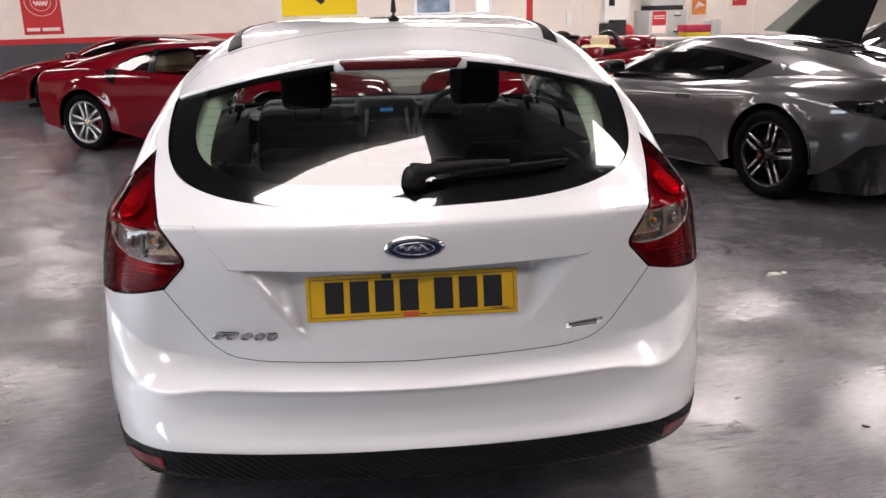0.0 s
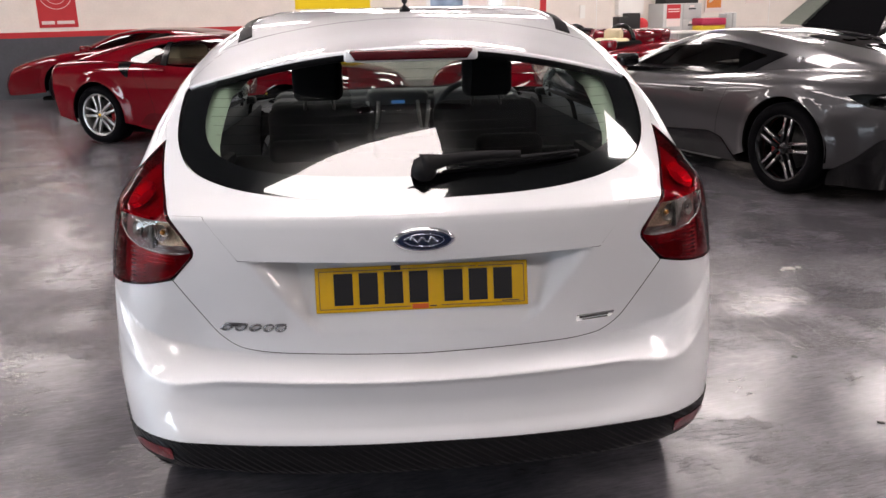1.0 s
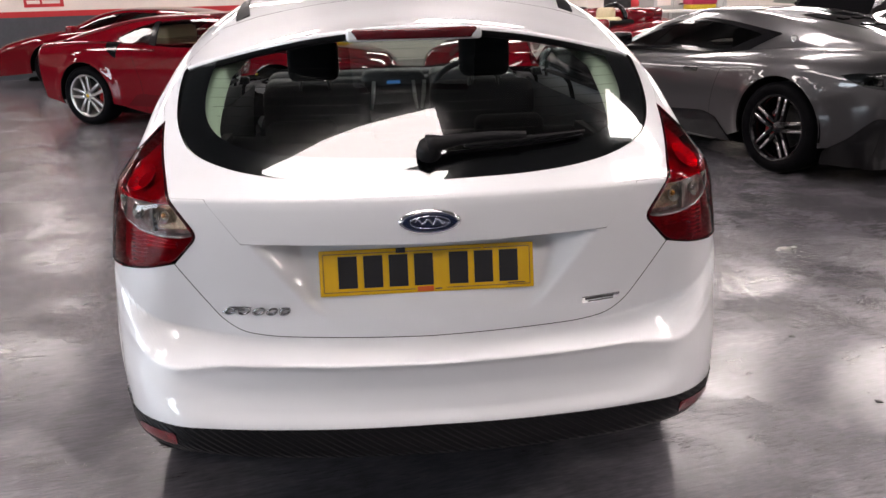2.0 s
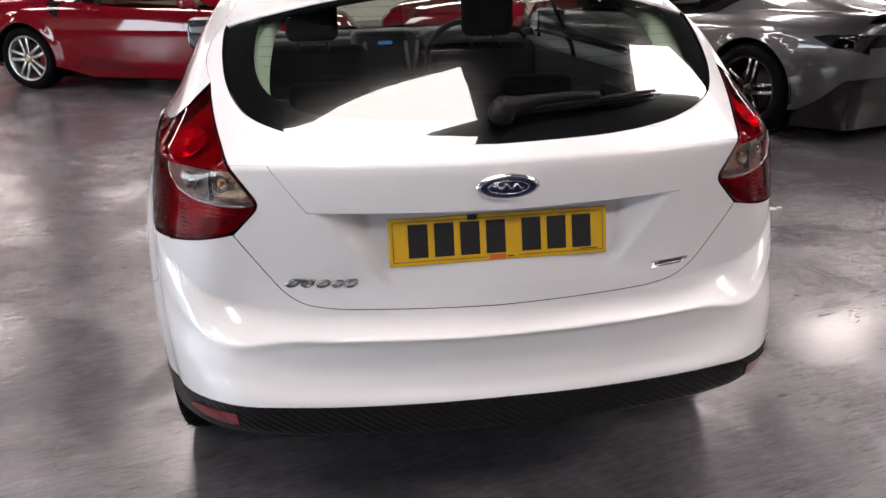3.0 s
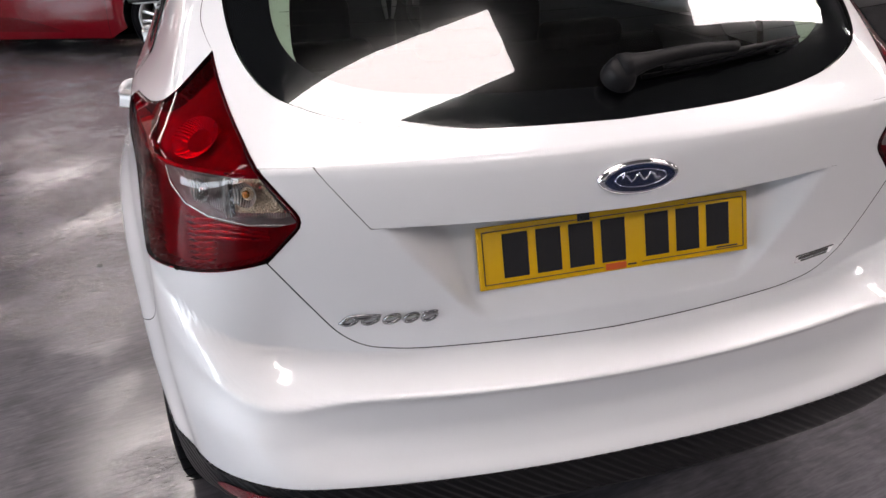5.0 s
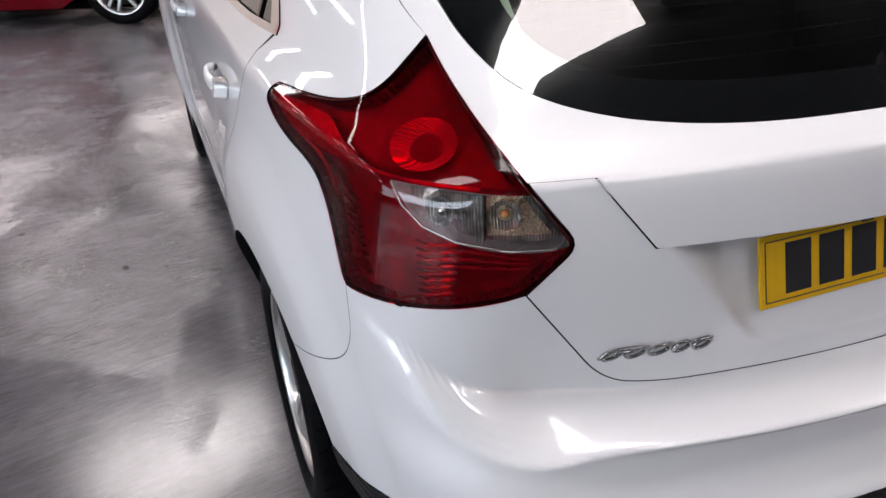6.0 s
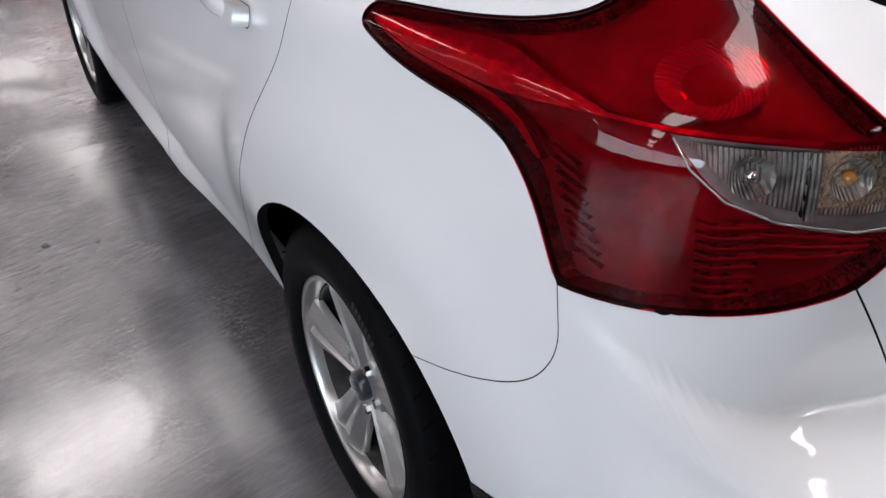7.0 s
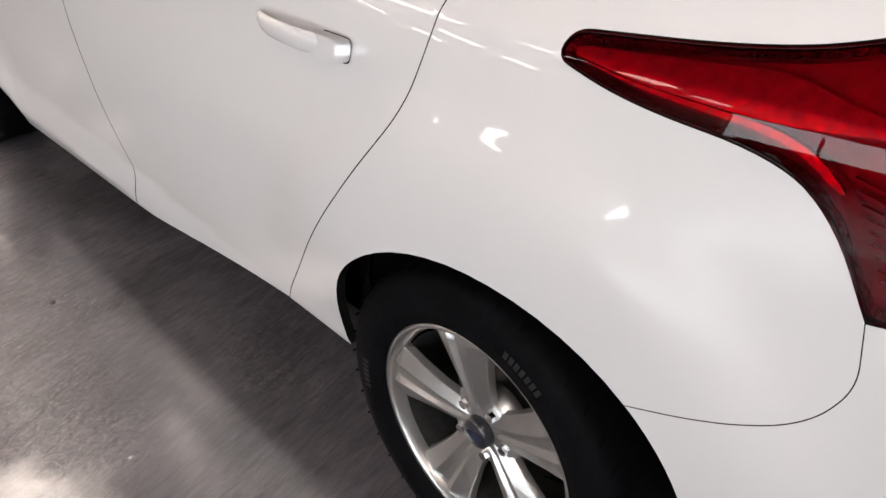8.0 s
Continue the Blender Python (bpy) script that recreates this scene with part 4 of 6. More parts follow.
# high brake lamp, aerial, roof strips
bm = bmesh.new()
box(bm, -0.158, 0.158, 0.318, 0.37, 1.366, 1.392, bevel=0.006)
for v in bm.verts:
    v.co.y += 0.25 * v.co.x ** 2
    if v.co.z < 1.376:
        v.co.x *= 0.93
part("high_brake_lamp", bm, material("dark_red_brake_lens", (0.075, 0.004, 0.007), 0.15, coat=0.5, grain=0.15, grain_scale=200), hatch, "dark red high-level brake lamp strip")
bm = bmesh.new()
box(bm, -0.172, 0.172, 0.331, 0.56, 1.361, 1.394, bevel=0.008)
for v in bm.verts:
    v.co.y += 0.25 * v.co.x ** 2
part("brake_lamp_housing", bm, WHITE, hatch)
part("aerial", tube([Vector((0.003, 0.895, 1.466)), Vector((0.003, 0.895, 1.474)), Vector((0.003, 0.900, 1.490)), Vector((0.003, 0.897, 1.510)), Vector((0.003, 0.885, 1.545)), Vector((0.003, 0.825, 1.66))], [0.034, 0.032, 0.019, 0.012, 0.007, 0.004], 14, 0.8), BLACK_PLASTIC, hatch, "black roof aerial on a tapered base")
for s in (1, -1):
    rows = [(0.765, 0.458, 0.004), (0.90, 0.450), (1.2, 0.440), (2.3, 0.436), (2.3, 0.452), (1.2, 0.456), (0.90, 0.470), (0.745, 0.490, 0.004)]
    panel("roof_strip", rounded(rows, 0.05), upper_chart, hatch_upper_field, BLACK_PLASTIC, hatch, cell=(0.06, 0.02), lip=0.008, lift=0.004, side=s, label="black roof ditch strip", lip_mat=None)
panel("headliner", rounded([(0.66, -0.60), (2.36, -0.50), (2.36, 0.50), (0.66, 0.60)]), upper_chart, hatch_upper_field, HEADLINER, hatch, cell=(0.08, 0.05), lip=0, lift=-0.045)

# door handles and mirrors
for s in (1, -1):
    for y0 in (1.10, 2.14):
        skin_at = lambda y, z, lift: on_skin(A(y), z, lift)[0]
        pts = [skin_at(y0 + 0.225 * k / 10, 0.944 + 0.004 * k / 10, (0.0, 0.012, 0.022, 0.027, 0.029, 0.029, 0.028, 0.026, 0.021, 0.012, 0.0)[k] + 0.004) for k in range(11)]
        bm = tube([Vector((p.x * s, p.y, p.z)) for p in pts], [0.012, 0.016, 0.0175, 0.0175, 0.0175, 0.017, 0.0165, 0.016, 0.015, 0.014, 0.010], 12, 0.55)
        handle = part("door_handle", bm, WHITE, hatch)
        rows = [(A(y0 - 0.012), 0.928, 0.012), (A(y0 + 0.055), 0.926, 0.004), (A(y0 + 0.055), 0.961, 0.004), (A(y0 - 0.012), 0.962, 0.012)]
        panel("handle_cap", rounded(rows, 0.01), wrap_chart, hatch_field, WHITE, handle, cell=(0.02, 0.01), lip=0.03, lift=0.030, side=s, lip_mat=None)
        rows = [(A(y0 - 0.0135), 0.926, 0.012), (A(y0 + 0.056), 0.9245, 0.004), (A(y0 + 0.056), 0.9625, 0.004), (A(y0 - 0.0135), 0.9635, 0.012)]
        panel("handle_seat", rounded(rows, 0.01), wrap_chart, hatch_field, SHADOW_BLACK, handle, cell=(0.03, 0.02), lip=0, lift=0.0015, side=s)
    bm = bmesh.new()
    box(bm, 0.825, 1.0, 2.80, 2.93, 0.985, 1.145, bevel=0.045, segments=4)
    for v in bm.verts:
        v.co.x *= s
        if v.co.y > 2.85:
            v.co.z = 1.065 + (v.co.z - 1.065) * 0.8
    if s < 0:
        bmesh.ops.reverse_faces(bm, faces=bm.faces)
    mirror = part("door_mirror", bm, WHITE, hatch)
    bm = bmesh.new()
    box(bm, 0.838, 0.988, 2.786, 2.80, 0.998, 1.134, bevel=0.006)
    for v in bm.verts:
        v.co.x *= s
    if s < 0:
        bmesh.ops.reverse_faces(bm, faces=bm.faces)
    part("mirror_rim", bm, BLACK_PLASTIC, mirror)
    bm = bmesh.new()
    box(bm, 0.845, 0.980, 2.782, 2.787, 1.006, 1.127, bevel=0.002)
    for v in bm.verts:
        v.co.x *= s
    if s < 0:
        bmesh.ops.reverse_faces(bm, faces=bm.faces)
    part("mirror_glass", bm, MIRROR_GLASS, mirror, "mirror glass")
    part("mirror_foot", boxes((min(s * 0.78, s * 0.88), max(s * 0.78, s * 0.88), 2.84, 2.90, 1.0, 1.04), bevel=0.012), BLACK_PLASTIC, mirror)

# cabin: pillar trims, seats, dash, steering wheel
for s in (1, -1):
    panel("pillar_trim", rounded([(0.46, 1.10, 0.05), (0.70, 1.12), (0.75, 1.36), (0.60, 1.375), (0.572, 1.26, 0.06), (0.540, 1.18, 0.06)]), wrap_chart, hatch_field, TRIM_LIGHT, hatch, cell=(0.03, 0.03), lip=0.03, lift=-0.035, side=s, label="pale grey inner pillar trim", lip_mat=None)
    panel("inner_trim", rounded([(A(0.95), 0.60), (A(3.0), 0.60), (A(3.0), 1.03), (A(0.95), 1.09)], 0.1), wrap_chart, hatch_field, DASH, hatch, cell=(0.1, 0.1), lip=0, lift=-0.09, side=s)
for x in (-0.378, 0.41):
    part("front_seat", boxes((x - 0.25, x + 0.25, 2.12, 2.26, 0.45, 1.06), (x - 0.25, x + 0.25, 2.1, 2.6, 0.40, 0.55), bevel=0.06, segments=3), FABRIC, hatch)
    part("headrest", boxes((x - 0.115, x + 0.115, 2.06, 2.17, 1.085, 1.275), bevel=0.035, segments=3), FABRIC, hatch)
    for d in (-0.06, 0.06):
        part("headrest_post", tube([Vector((x + d, 2.13, 1.10)), Vector((x + d * 1.15, 2.14, 1.03))], [0.007, 0.007], 8), DARK_METAL, hatch)
part("rear_seat", boxes((-0.66, 0.66, 1.02, 1.20, 0.45, 1.00), (-0.66, 0.66, 1.15, 1.65, 0.40, 0.52), bevel=0.07, segments=3), FABRIC, hatch)
for x in (-0.36, 0.0, 0.36):
    part("headrest", boxes((x - 0.12, x + 0.12, 1.04, 1.13, 0.975, 1.055), bevel=0.03, segments=3), FABRIC, hatch)
part("boot_floor", boxes((-0.62, 0.62, 0.22, 1.1, 0.60, 0.64)), FABRIC, hatch)
part("cabin_floor", boxes((-0.72, 0.72, 1.1, 3.2, 0.26, 0.30)), FABRIC, hatch)
for s in (1, -1):
    part("boot_side", boxes((min(s * 0.60, s * 0.63), max(s * 0.60, s * 0.63), 0.30, 1.1, 0.60, 1.02)), FABRIC, hatch)
part("dashboard", boxes((-0.70, 0.70, 2.80, 3.15, 0.62, 1.015), (-0.70, 0.70, 2.95, 3.18, 0.85, 1.035), bevel=0.05, segments=3), DASH, hatch)
part("instrument_hood", boxes((0.20, 0.56, 2.66, 2.95, 0.90, 1.06), bevel=0.05, segments=3), DASH, hatch)
centre = part("centre_console", boxes((-0.17, 0.17, 2.70, 2.92, 0.60, 1.06), bevel=0.04, segments=3), DASH, hatch)
SCREEN = material("blue_lit_screen", (0.01, 0.02, 0.04), 0.2, emit=0.35, emit_colour=(0.10, 0.35, 0.9))
part("screen", boxes((-0.035, 0.035, 2.690, 2.70, 0.995, 1.012), bevel=0.001), SCREEN, centre, "small lit blue display")
part("cluster_screen", boxes((0.32, 0.36, 2.652, 2.661, 0.985, 1.008), bevel=0.001), SCREEN, hatch, "small lit blue display")
for x in (-0.135, 0.135):
    for dx in (-0.03, 0.03):
        part("vent_bezel", tube([Vector((x + dx, 2.695, 1.01)), Vector((x + dx * 0.8, 2.69, 0.93)), Vector((x + dx * 0.4, 2.70, 0.86))], [0.010, 0.012, 0.007], 8), ALLOY, centre, "satin silver vent surround")
wheel_pts = [Vector((0.375 + 0.185 * math.cos(t), 2.52 - 0.06 * math.sin(t), 0.945 + 0.175 * math.sin(t))) for t in np.linspace(0, 2 * math.pi, 33)]
steer = part("steering_wheel", tube(wheel_pts, [0.015] * 33, 8), DASH, hatch, "black steering wheel")
part("wheel_spoke", boxes((0.20, 0.55, 2.525, 2.55, 0.925, 0.955), (0.31, 0.44, 2.50, 2.56, 0.88, 0.99), bevel=0.012), DASH, steer)
part("wheel_trim", tube([Vector((0.21, 2.52, 0.975)), Vector((0.28, 2.51, 0.985)), Vector((0.31, 2.505, 0.97))], [0.006, 0.007, 0.004], 8), ALLOY, steer)
part("centre_mirror", boxes((-0.11, 0.11, 2.42, 2.45, 1.27, 1.335), bevel=0.012), BLACK_PLASTIC, hatch)


# ---- the showroom ----
def floor_material():
    """Sealed grey concrete: mottled colour, uneven polish, trowel marks and grit."""
    m = bpy.data.materials.new("polished_grey_concrete")
    m.use_nodes = True
    nt = m.node_tree
    b = nt.nodes["Principled BSDF"]
    tc = nt.nodes.new("ShaderNodeTexCoord")

    def noise_at(scale, detail, rough=0.6, distort=0.0):
        n = nt.nodes.new("ShaderNodeTexNoise")
        n.inputs["Scale"].default_value, n.inputs["Detail"].default_value = scale, detail
        n.inputs["Roughness"].default_value, n.inputs["Distortion"].default_value = rough, distort
        nt.links.new(tc.outputs["Object"], n.inputs["Vector"])
        return n.outputs["Fac"]

    def fit(value, a, b2, c, d):
        n = nt.nodes.new("ShaderNodeMapRange")
        for key, v in zip(("From Min", "From Max", "To Min", "To Max"), (a, b2, c, d)):
            n.inputs[key].default_value = v
        nt.links.new(value, n.inputs["Value"])
        return n.outputs[0]

    def math_of(op, a, b2):
        n = nt.nodes.new("ShaderNodeMath")
        n.operation = op
        for k, v in enumerate((a, b2)):
            if isinstance(v, (int, float)):
                n.inputs[k].default_value = v
            else:
                nt.links.new(v, n.inputs[k])
        return n.outputs[0]

    def stroke_at(scale, turn, stretch, distort):
        mp = nt.nodes.new("ShaderNodeMapping")
        mp.inputs["Rotation"].default_value = (0, 0, radians(turn))
        mp.inputs["Scale"].default_value = (1, stretch, 1)
        nt.links.new(tc.outputs["Object"], mp.inputs["Vector"])
        n = nt.nodes.new("ShaderNodeTexNoise")
        n.inputs["Scale"].default_value, n.inputs["Detail"].default_value = scale, 5
        n.inputs["Roughness"].default_value, n.inputs["Distortion"].default_value = 0.6, distort
        nt.links.new(mp.outputs[0], n.inputs["Vector"])
        return n.outputs["Fac"]

    def product(*values):
        last = values[0]
        for v in values[1:]:
            last = math_of("MULTIPLY", last, v)
        return last

    wide, mid, fine = noise_at(0.7, 3), noise_at(2.0, 6, 0.55, 0.5), noise_at(24, 4, 0.6)
    patch, cloud, crinkle = noise_at(1.15, 4, 0.55, 0.8), noise_at(5.5, 6, 0.6, 0.6), noise_at(38, 3, 0.55, 0.8)
    sweep, cross, arc = stroke_at(9, 28, 6.0, 1.2), stroke_at(12, -48, 7.0, 0.8), stroke_at(7, 80, 5.0, 1.6)
    worn = fit(patch, 0.44, 0.62, 0.0, 1.0)
    tone = product(fit(wide, 0.28, 0.72, 0.80, 1.20), fit(mid, 0.30, 0.70, 0.66, 1.34), fit(cloud, 0.30, 0.70, 0.84, 1.16), fit(sweep, 0.30, 0.70, 0.80, 1.20), fit(cross, 0.30, 0.70, 0.86, 1.14), fit(fine, 0.28, 0.72, 0.93, 1.07))
    mul = nt.nodes.new("ShaderNodeVectorMath")
    mul.operation = "SCALE"
    mul.inputs[0].default_value = FLOOR_TONE
    nt.links.new(tone, mul.inputs["Scale"])
    nt.links.new(mul.outputs[0], b.inputs["Base Color"])
    rough = math_of("ADD", fit(mid, 0.25, 0.75, 0.235, 0.195), math_of("ADD", fit(cloud, 0.25, 0.75, -0.014, 0.014), fit(fine, 0.3, 0.7, -0.008, 0.008)))
    nt.links.new(rough, b.inputs["Roughness"])
    b.inputs["Specular IOR Level"].default_value = 1.0
    b.inputs["IOR"].default_value = 1.66
    strokes = math_of("ADD", math_of("MULTIPLY", fit(sweep, 0.25, 0.80, 0, 1), 0.6), math_of("ADD", math_of("MULTIPLY", fit(cross, 0.25, 0.80, 0, 1), 0.45), math_of("ADD", math_of("MULTIPLY", fit(arc, 0.25, 0.80, 0, 1), 0.45), math_of("MULTIPLY", crinkle, 0.8))))
    height = math_of("ADD", math_of("MULTIPLY", math_of("SUBTRACT", strokes, 1.05), fit(worn, 0, 1, 0.08, 1.0)), math_of("ADD", math_of("MULTIPLY", fine, 0.10), math_of("MULTIPLY", cloud, 0.30)))
    bp = nt.nodes.new("ShaderNodeBump")
    bp.inputs["Strength"].default_value, bp.inputs["Distance"].default_value = 1.0, 0.0032
    nt.links.new(height, bp.inputs["Height"])
    nt.links.new(bp.outputs[0], b.inputs["Normal"])
    return m


FLOOR_TONE = (0.122, 0.116, 0.131)
FLOOR = floor_material()
WALL_WHITE = material("cream_painted_wall", (0.72, 0.66, 0.60), 0.75, grain=0.03, grain_scale=30, stain=0.04)
CABINET_WALL = material("grey_painted_wall", (0.62, 0.60, 0.58), 0.75, grain=0.03, grain_scale=30, stain=0.05)
WALL_DARK = material("dark_grey_dado_paint", (0.055, 0.06, 0.07), 0.6, grain=0.08, grain_scale=30, stain=0.1)
WALL_RED = material("red_stripe_paint", (0.45, 0.02, 0.025), 0.6, stain=0.05)
CEILING = material("pale_ceiling_sheet", (0.20, 0.20, 0.20), 0.8, stain=0.1)
LAMP_PANEL = material("lit_ceiling_panel", (1, 1, 1), 0.5, emit=19.0, emit_colour=(1.0, 0.955, 0.95))


def setting(name, bm, mat, label, smooth=False):
    return tagged(part(name, bm, mat, None, "", smooth), label, name.split("_")[0], "", "structure")


ROOM = pose(0, 0, 0, 0, 0, 13)          # the building stands askew to the hatchback


def placed(ob):
    ob.matrix_world = ROOM @ ob.matrix_world
    return ob


X0, X1, Y0, Y1, H = -11.0, 17.5, -7.0, 15.6, 2.75
setting("floor", boxes((X0, X1, Y0, Y1, -0.2, 0.0)), FLOOR, "polished grey concrete floor with worn patches")
setting("ceiling", boxes((X0, X1, Y0, Y1, H, H + 0.2)), CEILING, "pale sheeted ceiling")
setting("wall_back", boxes((X0, X1, Y0 - 0.2, Y0, 0, H)), CABINET_WALL, "plain pale painted wall")
setting("wall_west", boxes((X0 - 0.2, X0, Y0, -4.0, 0, H), (X0 - 0.2, X0, 5.0, Y1, 0, H), (X0 - 0.2, X0, -4.0, 5.0, 0, 0.9), (X0 - 0.2, X0, -4.0, 5.0, 2.5, H)), WALL_WHITE, "cream painted side wall with a wide window")
setting("wall_east", boxes((X1, X1 + 0.2, Y0, Y1, 0, H)), WALL_WHITE, "plain cream painted side wall")
setting("wall_front", boxes((X0, X1, Y1, Y1 + 0.2, 0, H)), WALL_WHITE, "cream painted wall with red stripe above dark dado")
setting("dado", boxes((X0, 1.0, Y1 - 0.012, Y1, 0, 1.10)), WALL_DARK, "dark grey painted dado along the wall")
for name, rows in (("dado_back", (X0, X1, Y0, Y0 + 0.012, 0, 0.60)), ("dado_west", (X0, X0 + 0.012, Y0, Y1, 0, 0.88)), ("dado_east", (X1 - 0.012, X1, Y0, Y1, 0, 1.10))):
    setting(name, boxes(rows), WALL_DARK, "dark grey painted dado along the wall")
setting("trim_stripe", boxes((X0, 1.0, Y1 - 0.016, Y1, 1.10, 1.20)), WALL_RED, "red painted stripe above the dado")
for ob in list(scene.objects):
    if "kind" in ob and ob["kind"] == "structure":
        placed(ob)
# row v = -1 is unseen, added to light the hatchback's tail from above
for u in range(-4, 7):
    for v in (-1, 0, 2, 3, 4, 5, 6) if u > 0 else (-1, 0, 2, 4, 6) if u == 0 else (0, 2, 4, 6):
        x, y = -0.33 + 2.33 * u, 0.13 + 2.3 * v
        lamp = tagged(part("ceiling_light", boxes((x - 0.58, x + 0.58, y - 0.16, y + 0.16, H - 0.05, H - 0.004)), LAMP_PANEL, None), "lit white rectangular ceiling light panel", "ceiling light", "ceiling lights")
        placed(lamp)

# wall dressing, in the building's own metres
POSTER_RED = material("red_banner_cloth", (0.45, 0.03, 0.035), 0.8, grain=0.08, grain_scale=300, stain=0.06)
INK_PALE = material("pale_print", (0.72, 0.62, 0.58), 0.7)
FLAG_YELLOW = material("yellow_flag_cloth", (0.75, 0.55, 0.01), 0.8, grain=0.05, grain_scale=300)
INK_BLACK = material("black_print", (0.015, 0.015, 0.015), 0.7)
CABINET = material("grey_steel_cabinet", (0.42, 0.43, 0.42), 0.45, grain=0.03, grain_scale=200)
WHITE_BOX = material("white_painted_steel", (0.75, 0.74, 0.70), 0.4, stain=0.03)
CRATE = material("pink_plastic_crate", (0.35, 0.02, 0.06), 0.5)
CRATE_YELLOW = material("yellow_plastic_crate", (0.50, 0.36, 0.02), 0.5)
PRINT_ORANGE = material("orange_print", (0.60, 0.20, 0.04), 0.6)
FRAME_WHITE = material("white_window_frame", (0.78, 0.78, 0.76), 0.4)
BLUE_PANE = material("blue_grey_pane", (0.20, 0.27, 0.36), 0.15, stain=0.5, stain_scale=4)
DAYLIGHT = material("daylit_pane", (0.5, 0.7, 0.75), 0.3, emit=1.1, emit_colour=(0.62, 0.80, 0.85))


def hung(name, rows, mat, label, category, u, z, depth=0.006):
    """A flat thing on the front wall."""
    ob = tagged(part(name, boxes(*[(a, b, -depth - lift, -lift, c, d) for a, b, c, d, lift in rows]), mat, None, "", False), label, category)
    ob.matrix_world = ROOM @ Matrix.Translation((u, Y1 - 0.002, z))
    return ob



def upright(name, label, category, u, v):
    ob = thing(name, label, category)
    ob.matrix_world = ROOM @ Matrix.Translation((u, v, 0))
    return ob


# red cloth banner with a pale ring and a line of print
banner = hung("banner", [(0, 0.67, 0, 1.0, 0)], POSTER_RED, "red cloth banner with a pale ring and print", "banner", -2.92, 1.27)
ring = [Vector((0.34 + 0.27 * math.cos(t), -0.012, 0.58 + 0.25 * math.sin(t))) for t in np.linspace(0, 2 * math.pi, 41)]
part("banner_ring", tube(ring, [0.006] * 41, 6), INK_PALE, banner)
ring = [Vector((0.34 + 0.17 * math.cos(t), -0.012, 0.58 + 0.16 * math.sin(t))) for t in np.linspace(0, 2 * math.pi, 41)]
part("banner_ring", tube(ring, [0.005] * 41, 6), INK_PALE, banner)
wave = [Vector((0.22 + 0.24 * k / 20, -0.012, 0.55 + 0.045 * math.sin(k * 1.4))) for k in range(21)]
part("banner_print", tube(wave, [0.014] * 21, 6), INK_PALE, banner)
part("banner_print", boxes((0.05, 0.27, -0.012, -0.006, 0.06, 0.12), (0.31, 0.61, -0.012, -0.006, 0.06, 0.12), bevel=0.002), INK_PALE, banner)
# yellow flag with a plain dark figure
flag = hung("flag", [(0, 1.52, 0, 0.95, 0)], FLAG_YELLOW, "yellow cloth flag with a plain black emblem", "flag", 1.79, 1.49)
for pts, rad in (([(0.66, 0.42), (0.74, 0.30), (0.80, 0.20)], (0.07, 0.075, 0.05)), ([(0.80, 0.20), (0.78, 0.12), (0.82, 0.05)], (0.035, 0.022, 0.016)), ([(0.76, 0.20), (0.70, 0.14), (0.64, 0.13)], (0.03, 0.018, 0.014)), ([(0.72, 0.34), (0.62, 0.30), (0.58, 0.33)], (0.03, 0.02, 0.014)), ([(0.80, 0.24), (0.88, 0.26), (0.90, 0.34)], (0.02, 0.018, 0.016)), ([(0.66, 0.42), (0.62, 0.52), (0.54, 0.50)], (0.06, 0.05, 0.03))):
    ob = part("flag_emblem", tube([Vector((0.75 + (x - 0.75) * 1.5, -0.008, z * 1.3 - 0.02)) for x, z in pts], [r * 1.4 for r in rad], 8), INK_BLACK, flag)
    ob.scale = (1, 0.12, 1)
# window to the next room
window = tagged(part("window_1", boxes((4.50, 6.25, Y1 - 0.05, Y1 - 0.004, 1.42, 1.49), (4.50, 6.25, Y1 - 0.05, Y1 - 0.004, 2.30, 2.37), (4.50, 4.58, Y1 - 0.05, Y1 - 0.004, 1.49, 2.30), (6.17, 6.25, Y1 - 0.05, Y1 - 0.004, 1.49, 2.30), (5.30, 5.42, Y1 - 0.05, Y1 - 0.004, 1.49, 2.30), (5.85, 5.93, Y1 - 0.05, Y1 - 0.004, 1.49, 2.30), bevel=0.006), FRAME_WHITE, None, "", False), "white-framed window with pale daylight behind", "window", "", "structure")
for u0, u1, mat in ((4.58, 5.30, BLUE_PANE), (5.42, 5.85, INK_PALE), (5.93, 6.17, DAYLIGHT)):
    part("pane", boxes((u0, u1, Y1 - 0.02, Y1 - 0.004, 1.49, 2.30)), mat, window, "", False)
placed(window)
placed(setting("trim_pillar", boxes((7.07, 7.21, Y1 - 0.02, Y1 - 0.004, 0, H - 0.01)), WALL_RED, "red painted upright stripe on the wall"))
for u, w in ((6.55, 0.03), (8.42, 0.012), (12.95, 0.012)):
    placed(setting("trim_joint", boxes((u, u + w, Y1 - 0.014, Y1 - 0.004, 0, H - 0.01)), FRAME_WHITE, "pale joint strip on the wall"))
socket = hung("wall_switch", [(0, 0.12, 0, 0.28, 0), (0.05, 0.07, 0.15, 0.19, 0.006)], WHITE_BOX, "white wall switch box", "switch", 8.02, 1.15, 0.03)
fuse = hung("fuse_box", [(0, 0.62, 0, 0.8, 0)], WHITE_BOX, "white steel wall cabinet with a small label", "cabinet", 8.88, 1.20, 0.18)
part("cabinet_label", boxes((0.10, 0.24, -0.190, -0.181, 0.34, 0.48)), INK_BLACK, fuse, "", False)
